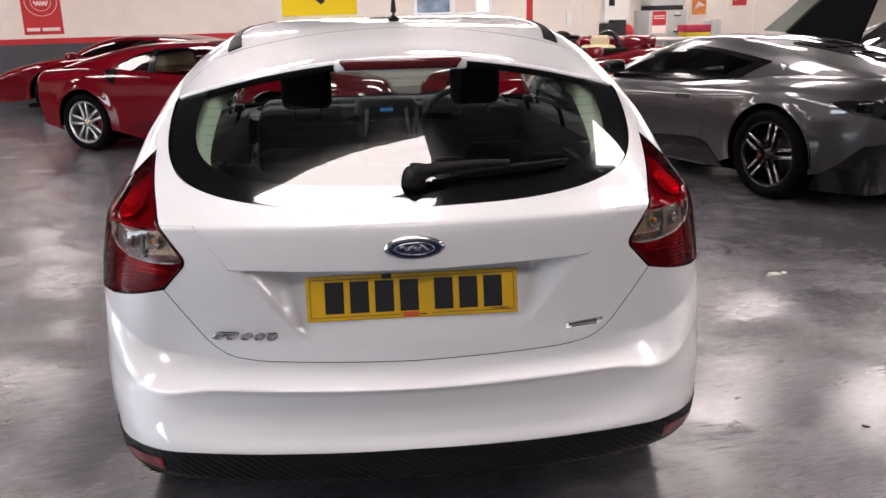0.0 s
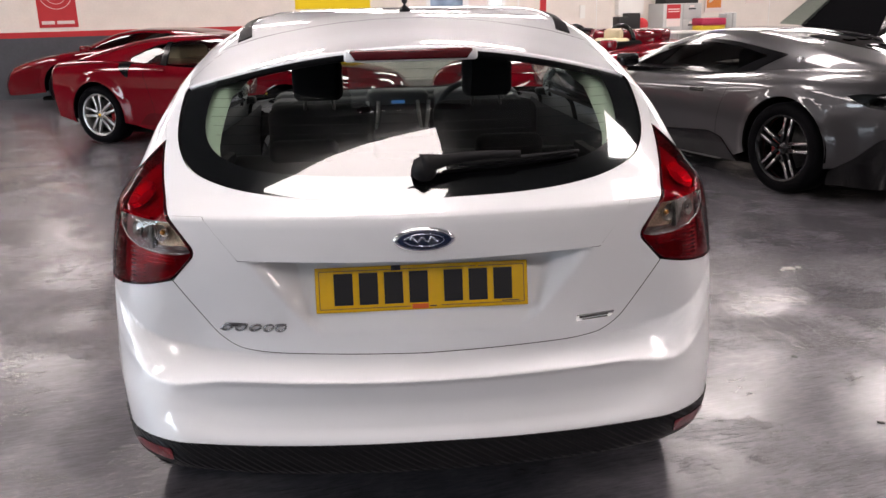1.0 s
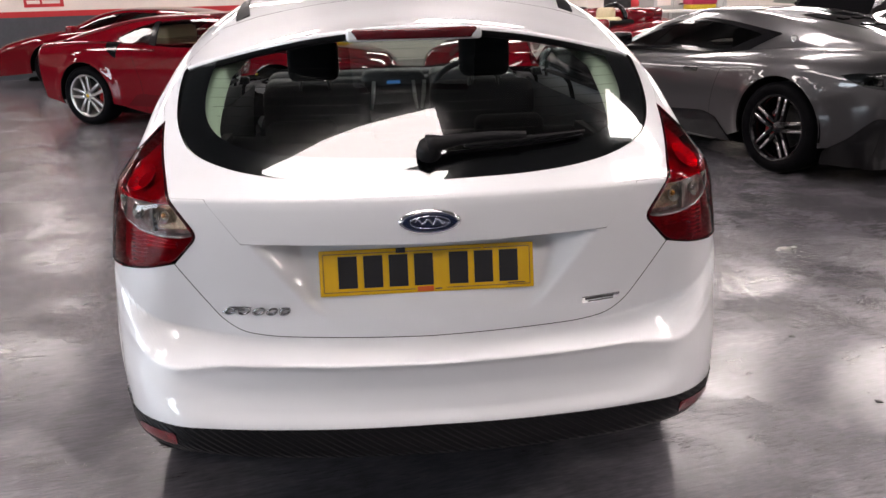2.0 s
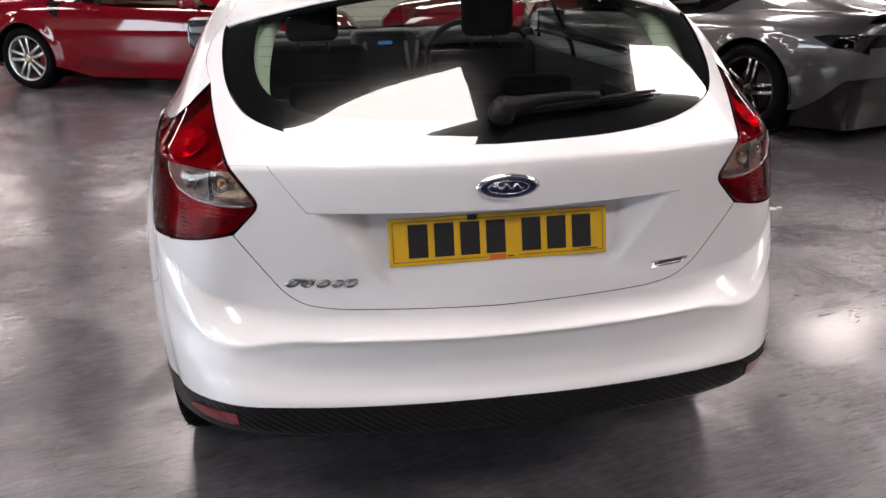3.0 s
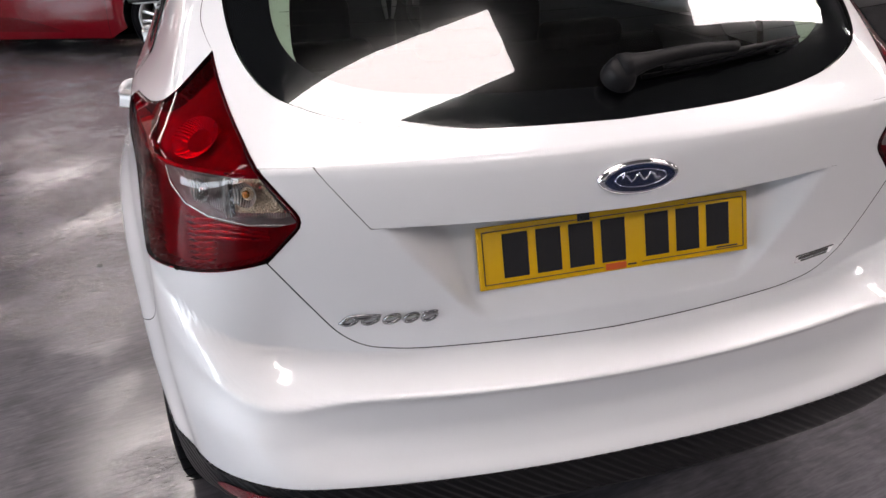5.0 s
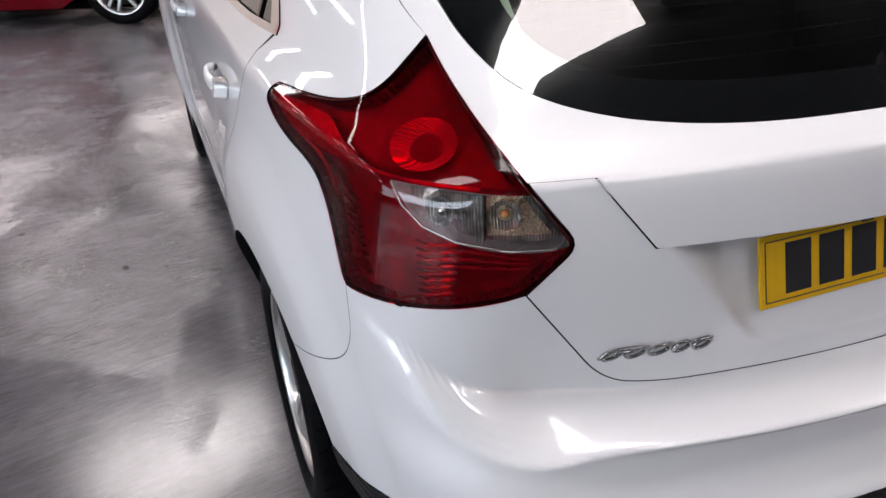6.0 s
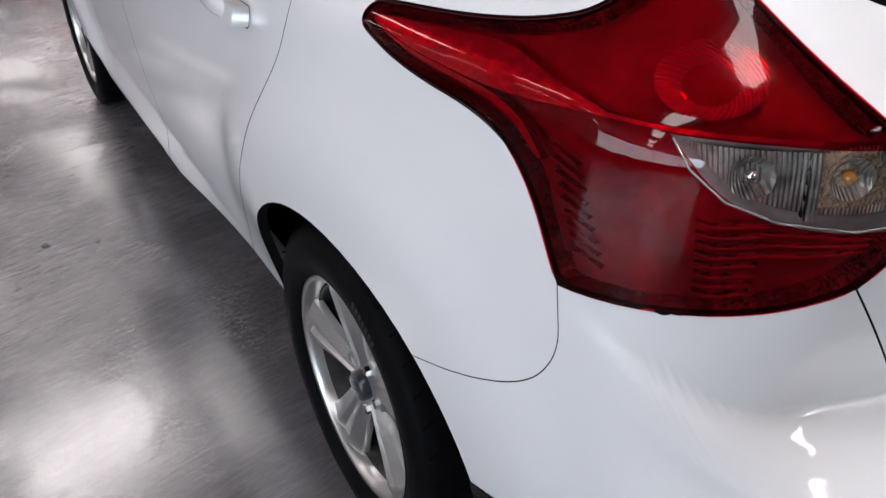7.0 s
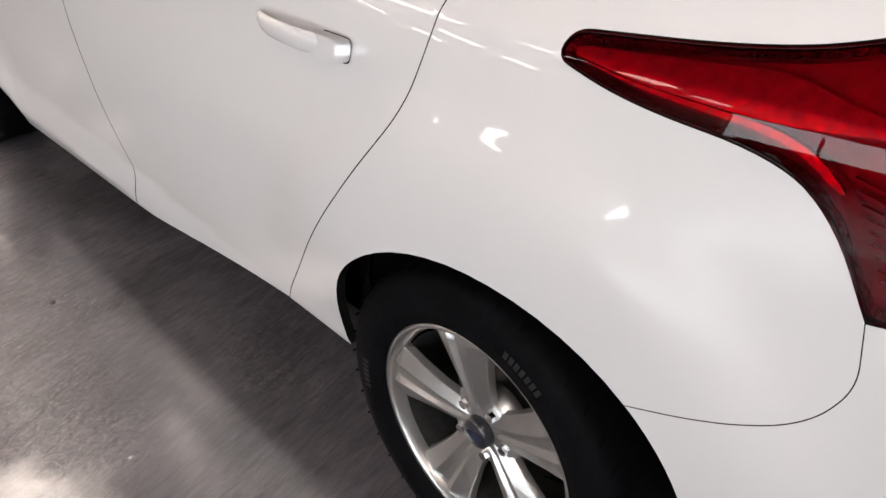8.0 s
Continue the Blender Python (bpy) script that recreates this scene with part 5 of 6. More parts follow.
# filing cabinets
cabinet = upright("filing_cabinet", "grey steel filing cabinet with drawers and a red notice", "cabinet", 10.2, Y1 - 0.36)
part("body", boxes((-0.48, 0.48, -0.30, 0.34, 0.0, 1.42), bevel=0.008), CABINET, cabinet)
for k in range(4):
    drawer = part("drawer", boxes((0.0, 0.46, -0.322, -0.302, 0.04 + 0.345 * k, 0.37 + 0.345 * k), bevel=0.004), CABINET, cabinet)
    part("handle", boxes((0.13, 0.30, -0.345, -0.324, 0.25 + 0.345 * k, 0.28 + 0.345 * k), bevel=0.004), DARK_METAL, drawer)
    part("label_holder", boxes((0.16, 0.27, -0.330, -0.323, 0.30 + 0.345 * k, 0.34 + 0.345 * k)), INK_PALE, drawer, "", False)
part("notice", boxes((-0.40, -0.06, -0.309, -0.303, 1.10, 1.40)), POSTER_RED, cabinet, "red paper notice", False)
part("notice_text", boxes((-0.37, -0.09, -0.313, -0.310, 1.29, 1.31), (-0.37, -0.09, -0.313, -0.310, 1.24, 1.26)), INK_PALE, cabinet, "", False)
part("notice", boxes((-0.40, -0.06, -0.309, -0.303, 0.93, 1.095)), INK_PALE, cabinet, "white paper notice", False)
rack = upright("box_file", "dark letter tray on the filing cabinet", "tray", 10.2, Y1 - 0.36)
part("tray", boxes((-0.40, 0.42, -0.24, 0.2, 1.42, 1.52), bevel=0.01), INK_BLACK, rack)
top_box = upright("storage_box", "grey steel box on top of the tray", "box", 10.2, Y1 - 0.36)
part("body", boxes((-0.40, 0.46, -0.26, 0.2, 1.522, 1.85), bevel=0.01), CABINET, top_box)
bench = upright("bench", "plain pale workbench along the wall", "bench", 10.2, Y1 - 1.05)
part("worktop", boxes((-1.9, 1.0, -0.30, 0.30, 0.80, 0.85), bevel=0.006), WHITE_BOX, bench)
for u in (-1.85, -0.5, 0.92):
    for v in (-0.26, 0.24):
        part("leg", boxes((u, u + 0.05, v, v + 0.05, 0, 0.80)), CABINET, bench, "", False)
crate = upright("plastic_crate", "stacked pink and yellow plastic crates", "crate", 10.62, Y1 - 1.05)
part("lower_crate", boxes((-0.30, 0.30, -0.18, 0.18, 0.85, 0.95), bevel=0.02), CRATE_YELLOW, crate)
part("upper_crate", boxes((-0.31, 0.31, -0.19, 0.19, 0.95, 1.10), bevel=0.02), CRATE, crate)
bin_grey = upright("letter_rack", "small grey letter rack", "rack", 11.08, Y1 - 1.05)
part("rack", boxes((-0.12, 0.02, -0.15, 0.15, 0.85, 1.18), (0.03, 0.13, -0.15, 0.15, 0.85, 1.20), bevel=0.01), CABINET, bin_grey)
helmet = upright("red_ball", "glossy red round ball on the bench", "ball", 8.95, Y1 - 1.05)
bm = bmesh.new()
bmesh.ops.create_uvsphere(bm, u_segments=24, v_segments=16, radius=0.15)
bmesh.ops.translate(bm, verts=bm.verts, vec=(0, 0, 1.0))
part("shell", bm, POSTER_RED, helmet)
speaker = upright("black_case", "black equipment case on the bench", "case", 8.55, Y1 - 1.05)
part("case", boxes((-0.20, 0.10, -0.15, 0.15, 0.85, 1.18), (0.0, 0.30, -0.15, 0.1, 0.85, 1.25), bevel=0.02), INK_BLACK, speaker)
# framed posters
for u, w, z, h, mat, lab in ((11.19, 0.46, 1.20, 0.62, PRINT_ORANGE, "small framed orange print"), (12.29, 0.47, 1.38, 0.5, POSTER_RED, "small framed red print")):
    pic = hung("framed_print", [(0, w, 0, h, 0)], INK_PALE, lab, "picture", u, z, 0.02)
    part("print", boxes((0.04, w - 0.04, -0.024, -0.021, 0.10, h - 0.05)), mat, pic, "", False)
    part("print_shape", tube([Vector((0.10, -0.026, 0.22)), Vector((0.22, -0.026, 0.34)), Vector((w - 0.10, -0.026, 0.30))], [0.02, 0.06, 0.02], 8), INK_PALE, pic).scale = (1, 0.98, 1)

# daylight through the wide side window
daylight = bpy.data.lights.new("daylight", "AREA")
daylight.shape, daylight.size, daylight.size_y = "RECTANGLE", 8.8, 1.5
daylight.energy, daylight.color = 520, (0.72, 0.87, 1.0)
ob = new("daylight", daylight)
ob.matrix_world = ROOM @ look((X0 - 0.1, 0.5, 1.7), (0, 0.5, 0.9))
frame_bars = boxes(*[(X0 - 0.14, X0 - 0.06, -4.0 + 1.8 * k - 0.03, -4.0 + 1.8 * k + 0.03, 0.9, 2.5) for k in range(6)], (X0 - 0.14, X0 - 0.06, -4.0, 5.0, 0.9, 0.96), (X0 - 0.14, X0 - 0.06, -4.0, 5.0, 2.44, 2.5))
placed(tagged(part("window_2", frame_bars, FRAME_WHITE, None, "", False), "wide white-framed side window", "window", "", "structure"))


# ---- the other cars ----
def sports_wheel(parent, at, s, tyre_r, rim_r, width, style):
    o = new("wheel")
    o.parent = parent
    o.matrix_local = Matrix.Translation(at)
    h = width / 2
    metal = ALLOY if style == "silver" else GLOSS_BLACK
    part("tyre", revolve([(s * -h, rim_r), (s * -h, tyre_r - 0.02), (s * -h * 0.8, tyre_r), (s * h * 0.8, tyre_r), (s * h, tyre_r - 0.03), (s * h * 0.98, rim_r + 0.01), (s * h * 0.85, rim_r)], 56), RUBBER, o)
    part("rim", revolve([(s * -h * 0.8, rim_r - 0.004), (s * h * 0.2, rim_r - 0.03), (s * h * 0.8, rim_r - 0.022), (s * h * 0.9, rim_r - 0.008), (s * h * 0.9, rim_r + 0.002)], 56), metal, o)
    part("brake_disc", revolve([(s * 0.0, 0.03), (s * 0.0, 0.17), (s * 0.012, 0.17), (s * 0.012, 0.03)], 40), DARK_METAL, o)
    bm = bmesh.new()
    box(bm, s * 0.015 - 0.02, s * 0.015 + 0.02, 0.09, 0.18, -0.08, 0.08, bevel=0.015)
    part("brake_caliper", bm, CALIPER, o, "red brake caliper")
    for k in range(5):
        for d in (-1, 1):
            bm = bmesh.new()
            if style == "silver":
                lean, wide = 7.5 * d, 0.017
            else:
                lean, wide = 1.5 * d, 0.016
            box(bm, s * h * 0.50, s * h * 0.80, -wide, wide, 0.045, rim_r - 0.012, bevel=0.006)
            m = Matrix.Rotation(radians(72 * k + 10), 4, "X") @ Matrix.Translation((0, (0.018 if style == "silver" else 0.026) * d, 0)) @ Matrix.Rotation(radians(-lean), 4, "X")
            bmesh.ops.transform(bm, matrix=m, verts=bm.verts)
            spoke = part("spoke", bm, metal, o)
            if style != "silver":
                bm = bmesh.new()
                box(bm, s * h * 0.80 - 0.002, s * h * 0.80 + 0.002, -0.009, 0.009, 0.11, rim_r - 0.02, bevel=0.001)
                bmesh.ops.transform(bm, matrix=m, verts=bm.verts)
                part("spoke_edge", bm, CHROME, o, "machined bright spoke edge")
    part("hub_cap", revolve([(s * h * 0.86, 0.0), (s * h * 0.86, 0.025), (s * h * 0.6, 0.06)], 28), metal if style == "silver" else GLOSS_BLACK, o)
    if style == "silver":
        part("centre_badge", revolve([(s * h * 0.875, 0.0), (s * h * 0.875, 0.02), (s * h * 0.84, 0.022)], 20), BADGE_YELLOW, o)
    return o


CALIPER = material("red_caliper_paint", (0.35, 0.015, 0.015), 0.4)
BADGE_YELLOW = material("yellow_enamel", (0.75, 0.50, 0.03), 0.3)
LEATHER = material("cream_leather", (0.62, 0.52, 0.33), 0.55, grain=0.06, grain_scale=200, bump=0.0004)


class Sports:
    """A low two-door car in its own metres: nose towards +y, origin on the ground under its middle."""

    def __init__(self, name, label, paint, at, turn, spec, wheels, cabin=True, category="car"):
        self.s = spec
        self.paint = paint
        self.body = thing(name, label, category, pose(at[0], at[1], 0, 0, 0, turn))
        self.top = curve(*spec["top"])
        self.wide = curve(*spec["wide"])
        self.tuck = curve((0.05, 0.16, 0.35, 0.6, 0.8, 1.0), (-0.12, -0.06, -0.012, 0.0, -0.018, -0.09))
        self.ra, self.fa = spec["axles"]
        self.roof = curve(*spec["roof"])
        self.waist = curve((0.7, 0.85, 1.0, 1.15, 1.25), spec["waist"])
        r = spec["tyre"]
        for s in (1, -1):
            sports_wheel(self.body, (s * (float(self.wide(self.ra)) - 0.155), self.ra, r), s, r, r - 0.095, 0.28, wheels)
            sports_wheel(self.body, (s * (float(self.wide(self.fa)) - 0.135), self.fa, r - 0.01), s, r - 0.01, r - 0.1, 0.24, wheels)
        part("underfloor", boxes((-0.62, 0.62, -1.9, 1.9, 0.10, 0.16), bevel=0.01), SHADOW_BLACK, self.body)

    def side(self, x, y, z):
        w = self.wide(y) + self.tuck(z)
        for a in (self.ra, self.fa):
            w = w + 0.016 * smooth01((0.50 - np.hypot(y - a, z - 0.34)) / 0.1)
        return np.abs(x) - w

    def field(self, x, y, z):
        f = fillet(self.side(x, y, z), z - self.top(y) + 0.05 * x * x, self.s.get("soft", 0.12))
        f = fillet(f, self.s["tail"] + 0.10 * x * x + 0.25 * np.clip(0.75 - z, 0, 1) ** 2 - y, 0.07)
        return fillet(f, y - self.s["nose"] + 0.28 * x * x + 0.5 * np.clip(z - 0.35, 0, 1), 0.12)

    def cabin_field(self, x, y, z):
        return fillet(np.abs(x) - self.waist(z) + 0.10 * (y + 0.2) ** 2 * 0.4, z - self.roof(y) + 0.10 * x * x, 0.10)

    def ring_chart(self, y, q):
        t = q / 0.8
        return np.stack([0 * y, y, 0 * y + 0.42], 1), np.stack([np.sin(t), 0 * t, np.cos(t)], 1)

    def cabin_chart(self, y, q):
        t = q / 0.6
        return np.stack([0 * y, y, 0 * y + 0.72], 1), np.stack([np.sin(t), 0 * t, np.cos(t)], 1)

    def tail_chart(self, x, z):
        return np.stack([x, 0 * x - 1.2, z], 1), np.stack([0 * x, 0 * x - 1, 0 * x], 1)

    def q(self, y, z):
        return 0.8 * math.atan2(float(self.wide(y)) + float(self.tuck(z)), z - 0.42)

    def qc(self, z):
        return 0.6 * math.atan2(float(self.waist(z)), z - 0.72)

    def rim(self, axle, r, a0, a1, n=18):
        out = []
        for k in range(n + 1):
            t = radians(a0 + (a1 - a0) * k / n)
            y, z = axle + r * math.cos(t), self.s["tyre"] + r * math.sin(t)
            out.append((y, self.q(y, z)))
        return out

    def skin(self, name, rows, mat=None, lift=0.0, lip=0.02, gap=0.002, both=True, cell=(0.05, 0.03), label="", closed=False):
        made = []
        for s in ((1, -1) if both else (1,)):
            made.append(panel(name, rounded(rows, 0.04), self.ring_chart, self.field, mat or self.paint, self.body, gap=gap, cell=cell, lip=lip, lift=lift, side=s, label=label))
        return made

    def shell(self, scoop=True, door=(-0.55, 0.65)):
        """Flank skins with arches, doors, deck and bonnet, tail."""
        s, q = self.s, self.q
        tail, nose, r = s["tail"] + 0.10, s["nose"] - 0.20, s["tyre"] + 0.045
        d0, d1 = door
        lo = 0.15
        self.skin("rear_wing", [(tail, q(tail, 0.32)), ] + self.rim(self.ra, r, 195, -12) + [(d0, q(d0, lo)), (d0 + 0.02, q(d0, 0.5), 0.2), (d0 - 0.10, q(d0, 0.80)), (d0 - 0.10, 0.30), (tail, 0.30)])
        self.skin("door", [(d0, q(d0, lo)), (d1, q(d1, lo)), (d1 + 0.05, q(d1, 0.5), 0.2), (d1 + 0.02, q(d1, 0.78)), (d1, 0.34), (d0 - 0.10, 0.34), (d0 - 0.10, q(d0, 0.80)), (d0 + 0.02, q(d0, 0.5), 0.2)])
        self.skin("front_wing", [(d1, q(d1, lo)), ] + self.rim(self.fa, r, 192, -12) + [(nose, q(nose, 0.2)), (nose, 0.45), (1.0, 0.45), (d1, 0.34), (d1 + 0.02, q(d1, 0.78)), (d1 + 0.05, q(d1, 0.5), 0.2)])
        self.skin("bonnet", [(0.3, -0.34), (d1, -0.338), (1.0, -0.448), (nose + 0.03, -0.448), (nose + 0.03, 0.448), (1.0, 0.448), (d1, 0.338), (0.3, 0.34)], both=False)
        self.skin("rear_deck", [(tail, -0.297), (-0.2, -0.297), (-0.2, 0.297), (tail, 0.297)], both=False, mat=s.get("deck"))
        panel("tail_panel", rounded([(-0.86, 0.30, 0.1), (0.86, 0.30, 0.1), (0.86, 0.90, 0.1), (-0.86, 0.90, 0.1)], 0.05), self.tail_chart, self.field, self.paint, self.body, cell=(0.04, 0.04), lip=0.02)
        for sd in (1, -1):
            for a in (self.ra, self.fa):
                w = float(self.wide(a)) - 0.03
                part("wheel_liner", revolve([(sd * 0.45, 0.05), (sd * 0.45, r + 0.015), (sd * w, r + 0.015)], 32, "X", (0, a, s["tyre"]), (-8, 188)), SHADOW_BLACK, self.body)

    def cabin(self, glass_rows, screen=(0.25, 1.25), seam=-0.45, roof_mat=None):
        """Roof, windscreen and side windows on the cabin's own field."""
        qc = self.qc
        def cut(name, rows, mat, lift=0.0, both=True, lip=0.01, gap=0.0):
            out = []
            for sd in ((1, -1) if both else (1,)):
                out.append(panel(name, rounded(rows, 0.04), self.cabin_chart, self.cabin_field, mat, self.body, gap=gap, cell=(0.05, 0.03), lip=lip, lift=lift, side=sd))
            return out
        cut("roof", self.s["roof_rows"], roof_mat or self.paint, both=False)
        for o in cut("windscreen", [(screen[0], -0.30), (screen[1], -0.42), (screen[1], 0.42), (screen[0], 0.30)], TINT, both=False, lip=0, lift=-0.003):
            o.visible_shadow = False
        # the pillar skin runs round the window and closes at its front corner
        p, g = self.s["pillar_rows"], glass_rows
        tip = max(range(len(g)), key=lambda k: g[k][0])
        y, v = g[tip][:2]
        front = max(r[0] for r in p)
        loop = [(y, v - 0.002)] + [g[(tip - k) % len(g)] for k in range(1, len(g))] + [(y, v + 0.002)]
        cut("pillar_skin", p[:4] + [(front, v + 0.02)] + loop + [(front, v + 0.024)] + p[4:], self.paint)
        for o in cut("side_window", glass_rows, self.s.get("glass", TINT), lift=0.003, lip=0.0):
            o.visible_shadow = False


SMOKE = pane_material("lightly_tinted_glass", (0.42, 0.43, 0.40))
RED_SPEC = dict(glass=SMOKE, axles=(-1.35, 1.25), tyre=0.341, tail=-2.20, nose=2.25,
                top=((-2.3, -2.0, -1.4, -0.8, -0.2, 0.6, 1.25, 1.8, 2.3), (0.93, 0.96, 0.985, 0.97, 0.945, 0.92, 0.88, 0.77, 0.50)),
                wide=((-2.3, -1.9, -1.35, -0.5, 0.4, 1.25, 1.9, 2.3), (0.82, 0.90, 0.955, 0.925, 0.91, 0.935, 0.82, 0.60)),
                roof=((-2.1, -1.5, -0.9, -0.4, 0.0, 0.4, 0.9, 1.4), (0.95, 1.10, 1.21, 1.245, 1.25, 1.21, 1.03, 0.80)),
                waist=(0.88, 0.83, 0.74, 0.62, 0.54),
                roof_rows=[(-1.95, -0.26), (-0.9, -0.33, 0.2), (0.25, -0.31), (0.25, 0.31), (-0.9, 0.33, 0.2), (-1.95, 0.26)],
                pillar_rows=[(-1.95, 0.255), (-0.9, 0.325, 0.2), (0.25, 0.30), (1.3, 0.43), (1.3, 0.80), (-1.2, 0.80), (-1.95, 0.70)])


def red_coupe(name, label, at, turn, paint=RED, spec=RED_SPEC):
    car = Sports(name, label, paint, at, turn, spec, "silver")
    car.shell()
    qc = car.qc
    car.cabin([(-0.98, qc(0.99), 0.04), (-0.62, qc(1.145), 0.15), (-0.1, qc(1.20), 0.2), (0.35, qc(1.16), 0.2), (0.92, qc(0.90), 0.02), (-0.3, qc(0.885), 0.1), (-0.80, qc(0.915), 0.1)])
    for s in (1, -1):
        panel("window_post", rounded([(-0.48, qc(0.89)), (-0.38, qc(0.89)), (-0.43, qc(1.175)), (-0.50, qc(1.17))], 0.05), car.cabin_chart, car.cabin_field, GLOSS_BLACK, car.body, cell=(0.05, 0.03), lip=0.01, lift=0.006, side=s)
    part("cabin_lining", boxes((-0.62, 0.62, -0.75, 0.55, 0.62, 0.93), (-0.30, 0.30, -0.85, -0.60, 0.90, 1.10), bevel=0.05), LEATHER, car.body)
    q = car.q
    for rows, lab in (([(-1.12, q(-0.9, 0.965) - 0.11, 0.06), (-0.90, q(-0.8, 0.955) - 0.13, 0.06), (-0.85, q(-0.8, 0.76), 0.05), (-1.00, q(-0.9, 0.86), 0.08)], "dark air intake behind the door"),
                      ([(-0.78, q(-0.7, 0.24), 0.02), (0.20, q(0.1, 0.22), 0.05), (-0.2, q(-0.2, 0.36), 0.2), (-0.62, q(-0.6, 0.38), 0.06)], "")):
        # the scoop is a flush patch; its hollow's shade is put into the colour
        car.skin("side_intake" if lab else "sill_scoop", rows, mat=GLOSS_BLACK if lab else SHADED_RED, lift=0.004, lip=0.01, gap=0, label=lab)
    for s in (1, -1):
        bm = bmesh.new()
        box(bm, -0.02, 0.02, -0.07, 0.07, -0.012, 0.012, bevel=0.008)
        part("door_handle", bm, paint, car.body).location = (s * 0.915, -0.40, 0.87)
        bm = bmesh.new()
        box(bm, -0.10, 0.10, -0.05, 0.06, -0.06, 0.06, bevel=0.035, segments=3)
        part("wing_mirror", bm, paint, car.body).location = (s * 0.99, 0.78, 0.95)
        bm = bmesh.new()
        box(bm, -0.12, 0.02, -0.02, 0.02, -0.012, 0.012, bevel=0.008)
        part("mirror_arm", bm, paint, car.body).location = (s * 0.90, 0.80, 0.90)
        for k, (x, z) in enumerate(((0.60, 0.72), (0.60, 0.72))):
            part("tail_lamp", revolve([(-2.19 - 0.03 * k, 0.0), (-2.19 - 0.03 * k, 0.07 - 0.025 * k), (-2.12, 0.085 - 0.02 * k)], 24, "Y", (s * x, 0, z)), REFLECT, car.body)
        part("wing_badge", revolve([(s * 0.915, 0.0), (s * 0.915, 0.035), (s * 0.89, 0.04)], 20, "X", (0.0, 0.95, 0.62)), BADGE_YELLOW, car.body, "yellow shield badge")
    return car


red_coupe("sports_coupe", "glossy red mid-engined sports coupe with silver split-spoke wheels", (-1.85, 8.66), -115.4)
OLD_SPEC = dict(RED_SPEC, nose=2.65, top=((-2.3, -2.0, -1.4, -0.8, -0.2, 0.6, 1.25, 2.0, 2.7), (0.90, 0.93, 0.96, 0.97, 0.98, 0.97, 0.92, 0.78, 0.50)),
                wide=((-2.3, -1.9, -1.35, -0.5, 0.4, 1.25, 2.2, 2.7), (0.82, 0.90, 0.955, 0.925, 0.91, 0.935, 0.84, 0.66)))
red_coupe("old_coupe", "red low sports coupe parked along the dark dado wall", (-3.9, 13.2), 78, RED, OLD_SPEC)

SILVER_SPEC = dict(axles=(-1.30, 1.40), tyre=0.356, tail=-2.22, nose=2.35, deck=None, soft=0.14,
                   top=((-2.3, -2.0, -1.3, -0.7, -0.1, 0.6, 1.4, 1.9, 2.4), (0.95, 0.985, 0.985, 0.94, 0.90, 0.87, 0.83, 0.68, 0.45)),
                   wide=((-2.3, -1.9, -1.30, -0.5, 0.4, 1.40, 2.0, 2.4), (0.72, 0.90, 0.985, 0.93, 0.92, 0.96, 0.82, 0.60)),
                   roof=((-2.2, -1.6, -0.9, -0.4, 0.05, 0.5, 1.0, 1.5), (0.98, 1.06, 1.18, 1.235, 1.24, 1.14, 0.93, 0.72)),
                   waist=(0.88, 0.82, 0.72, 0.58, 0.47),
                   roof_rows=[(-0.85, -0.34), (0.3, -0.33), (0.3, 0.33), (-0.85, 0.34)],
                   pillar_rows=[(-2.05, 0.26), (-0.85, 0.335), (0.3, 0.325), (1.4, 0.43), (1.4, 0.82), (-1.2, 0.82), (-2.05, 0.70)])
car = Sports("grey_coupe", "metallic grey sports coupe with black spoked wheels and louvred engine cover", SILVER, (3.43, 6.02), 21.5, SILVER_SPEC, "black")
car.shell()
qc, q = car.qc, car.q
car.cabin([(-0.84, qc(1.045), 0.03), (-0.35, qc(1.115), 0.15), (0.06, qc(1.135), 0.2), (0.40, qc(1.05), 0.2), (0.78, qc(0.90), 0.03), (-0.58, qc(0.90), 0.03)])
for s in (1, -1):
    for rows in ([(-1.02, qc(1.06), 0.02), (-0.35, qc(1.14), 0.15), (0.06, qc(1.16), 0.2), (0.44, qc(1.07), 0.2), (0.42, qc(1.045), 0.2), (0.06, qc(1.13), 0.2), (-0.35, qc(1.11), 0.15), (-0.84, qc(1.04), 0.03), (-0.58, qc(0.905), 0.02), (-0.58, qc(0.88), 0.02), (-0.74, qc(0.885), 0.02)],
                 [(-0.60, qc(0.905)), (-0.60, qc(0.88)), (0.86, qc(0.88)), (0.80, qc(0.905))]):
        panel("window_frame", rounded(rows, 0.04), car.cabin_chart, car.cabin_field, GLOSS_BLACK, car.body, cell=(0.05, 0.03), lip=0.008, lift=0.006, side=s, label="gloss black window surround")
    badge_at = march(car.cabin_field, *car.cabin_chart(np.array([-1.16]), np.array([qc(1.02)])))[0]
    for dy, dz, r in ((0, 0, 0.012), (0.025, 0.03, 0.008), (-0.025, 0.03, 0.008), (0, 0.04, 0.009)):
        bm = tube([Vector((s * badge_at[0], badge_at[1], badge_at[2] - 0.03)), Vector((s * (badge_at[0] + 0.004), badge_at[1] + dy, badge_at[2] + dz))], [0.005, r], 8)
        part("pillar_badge", bm, CHROME, car.body, "small chrome emblem")
part("cabin_lining", boxes((-0.66, 0.66, -0.75, 0.75, 0.55, 0.86), (-0.60, -0.14, -0.60, -0.40, 0.80, 1.08), (0.14, 0.60, -0.60, -0.40, 0.80, 1.08), bevel=0.05), FABRIC, car.body)
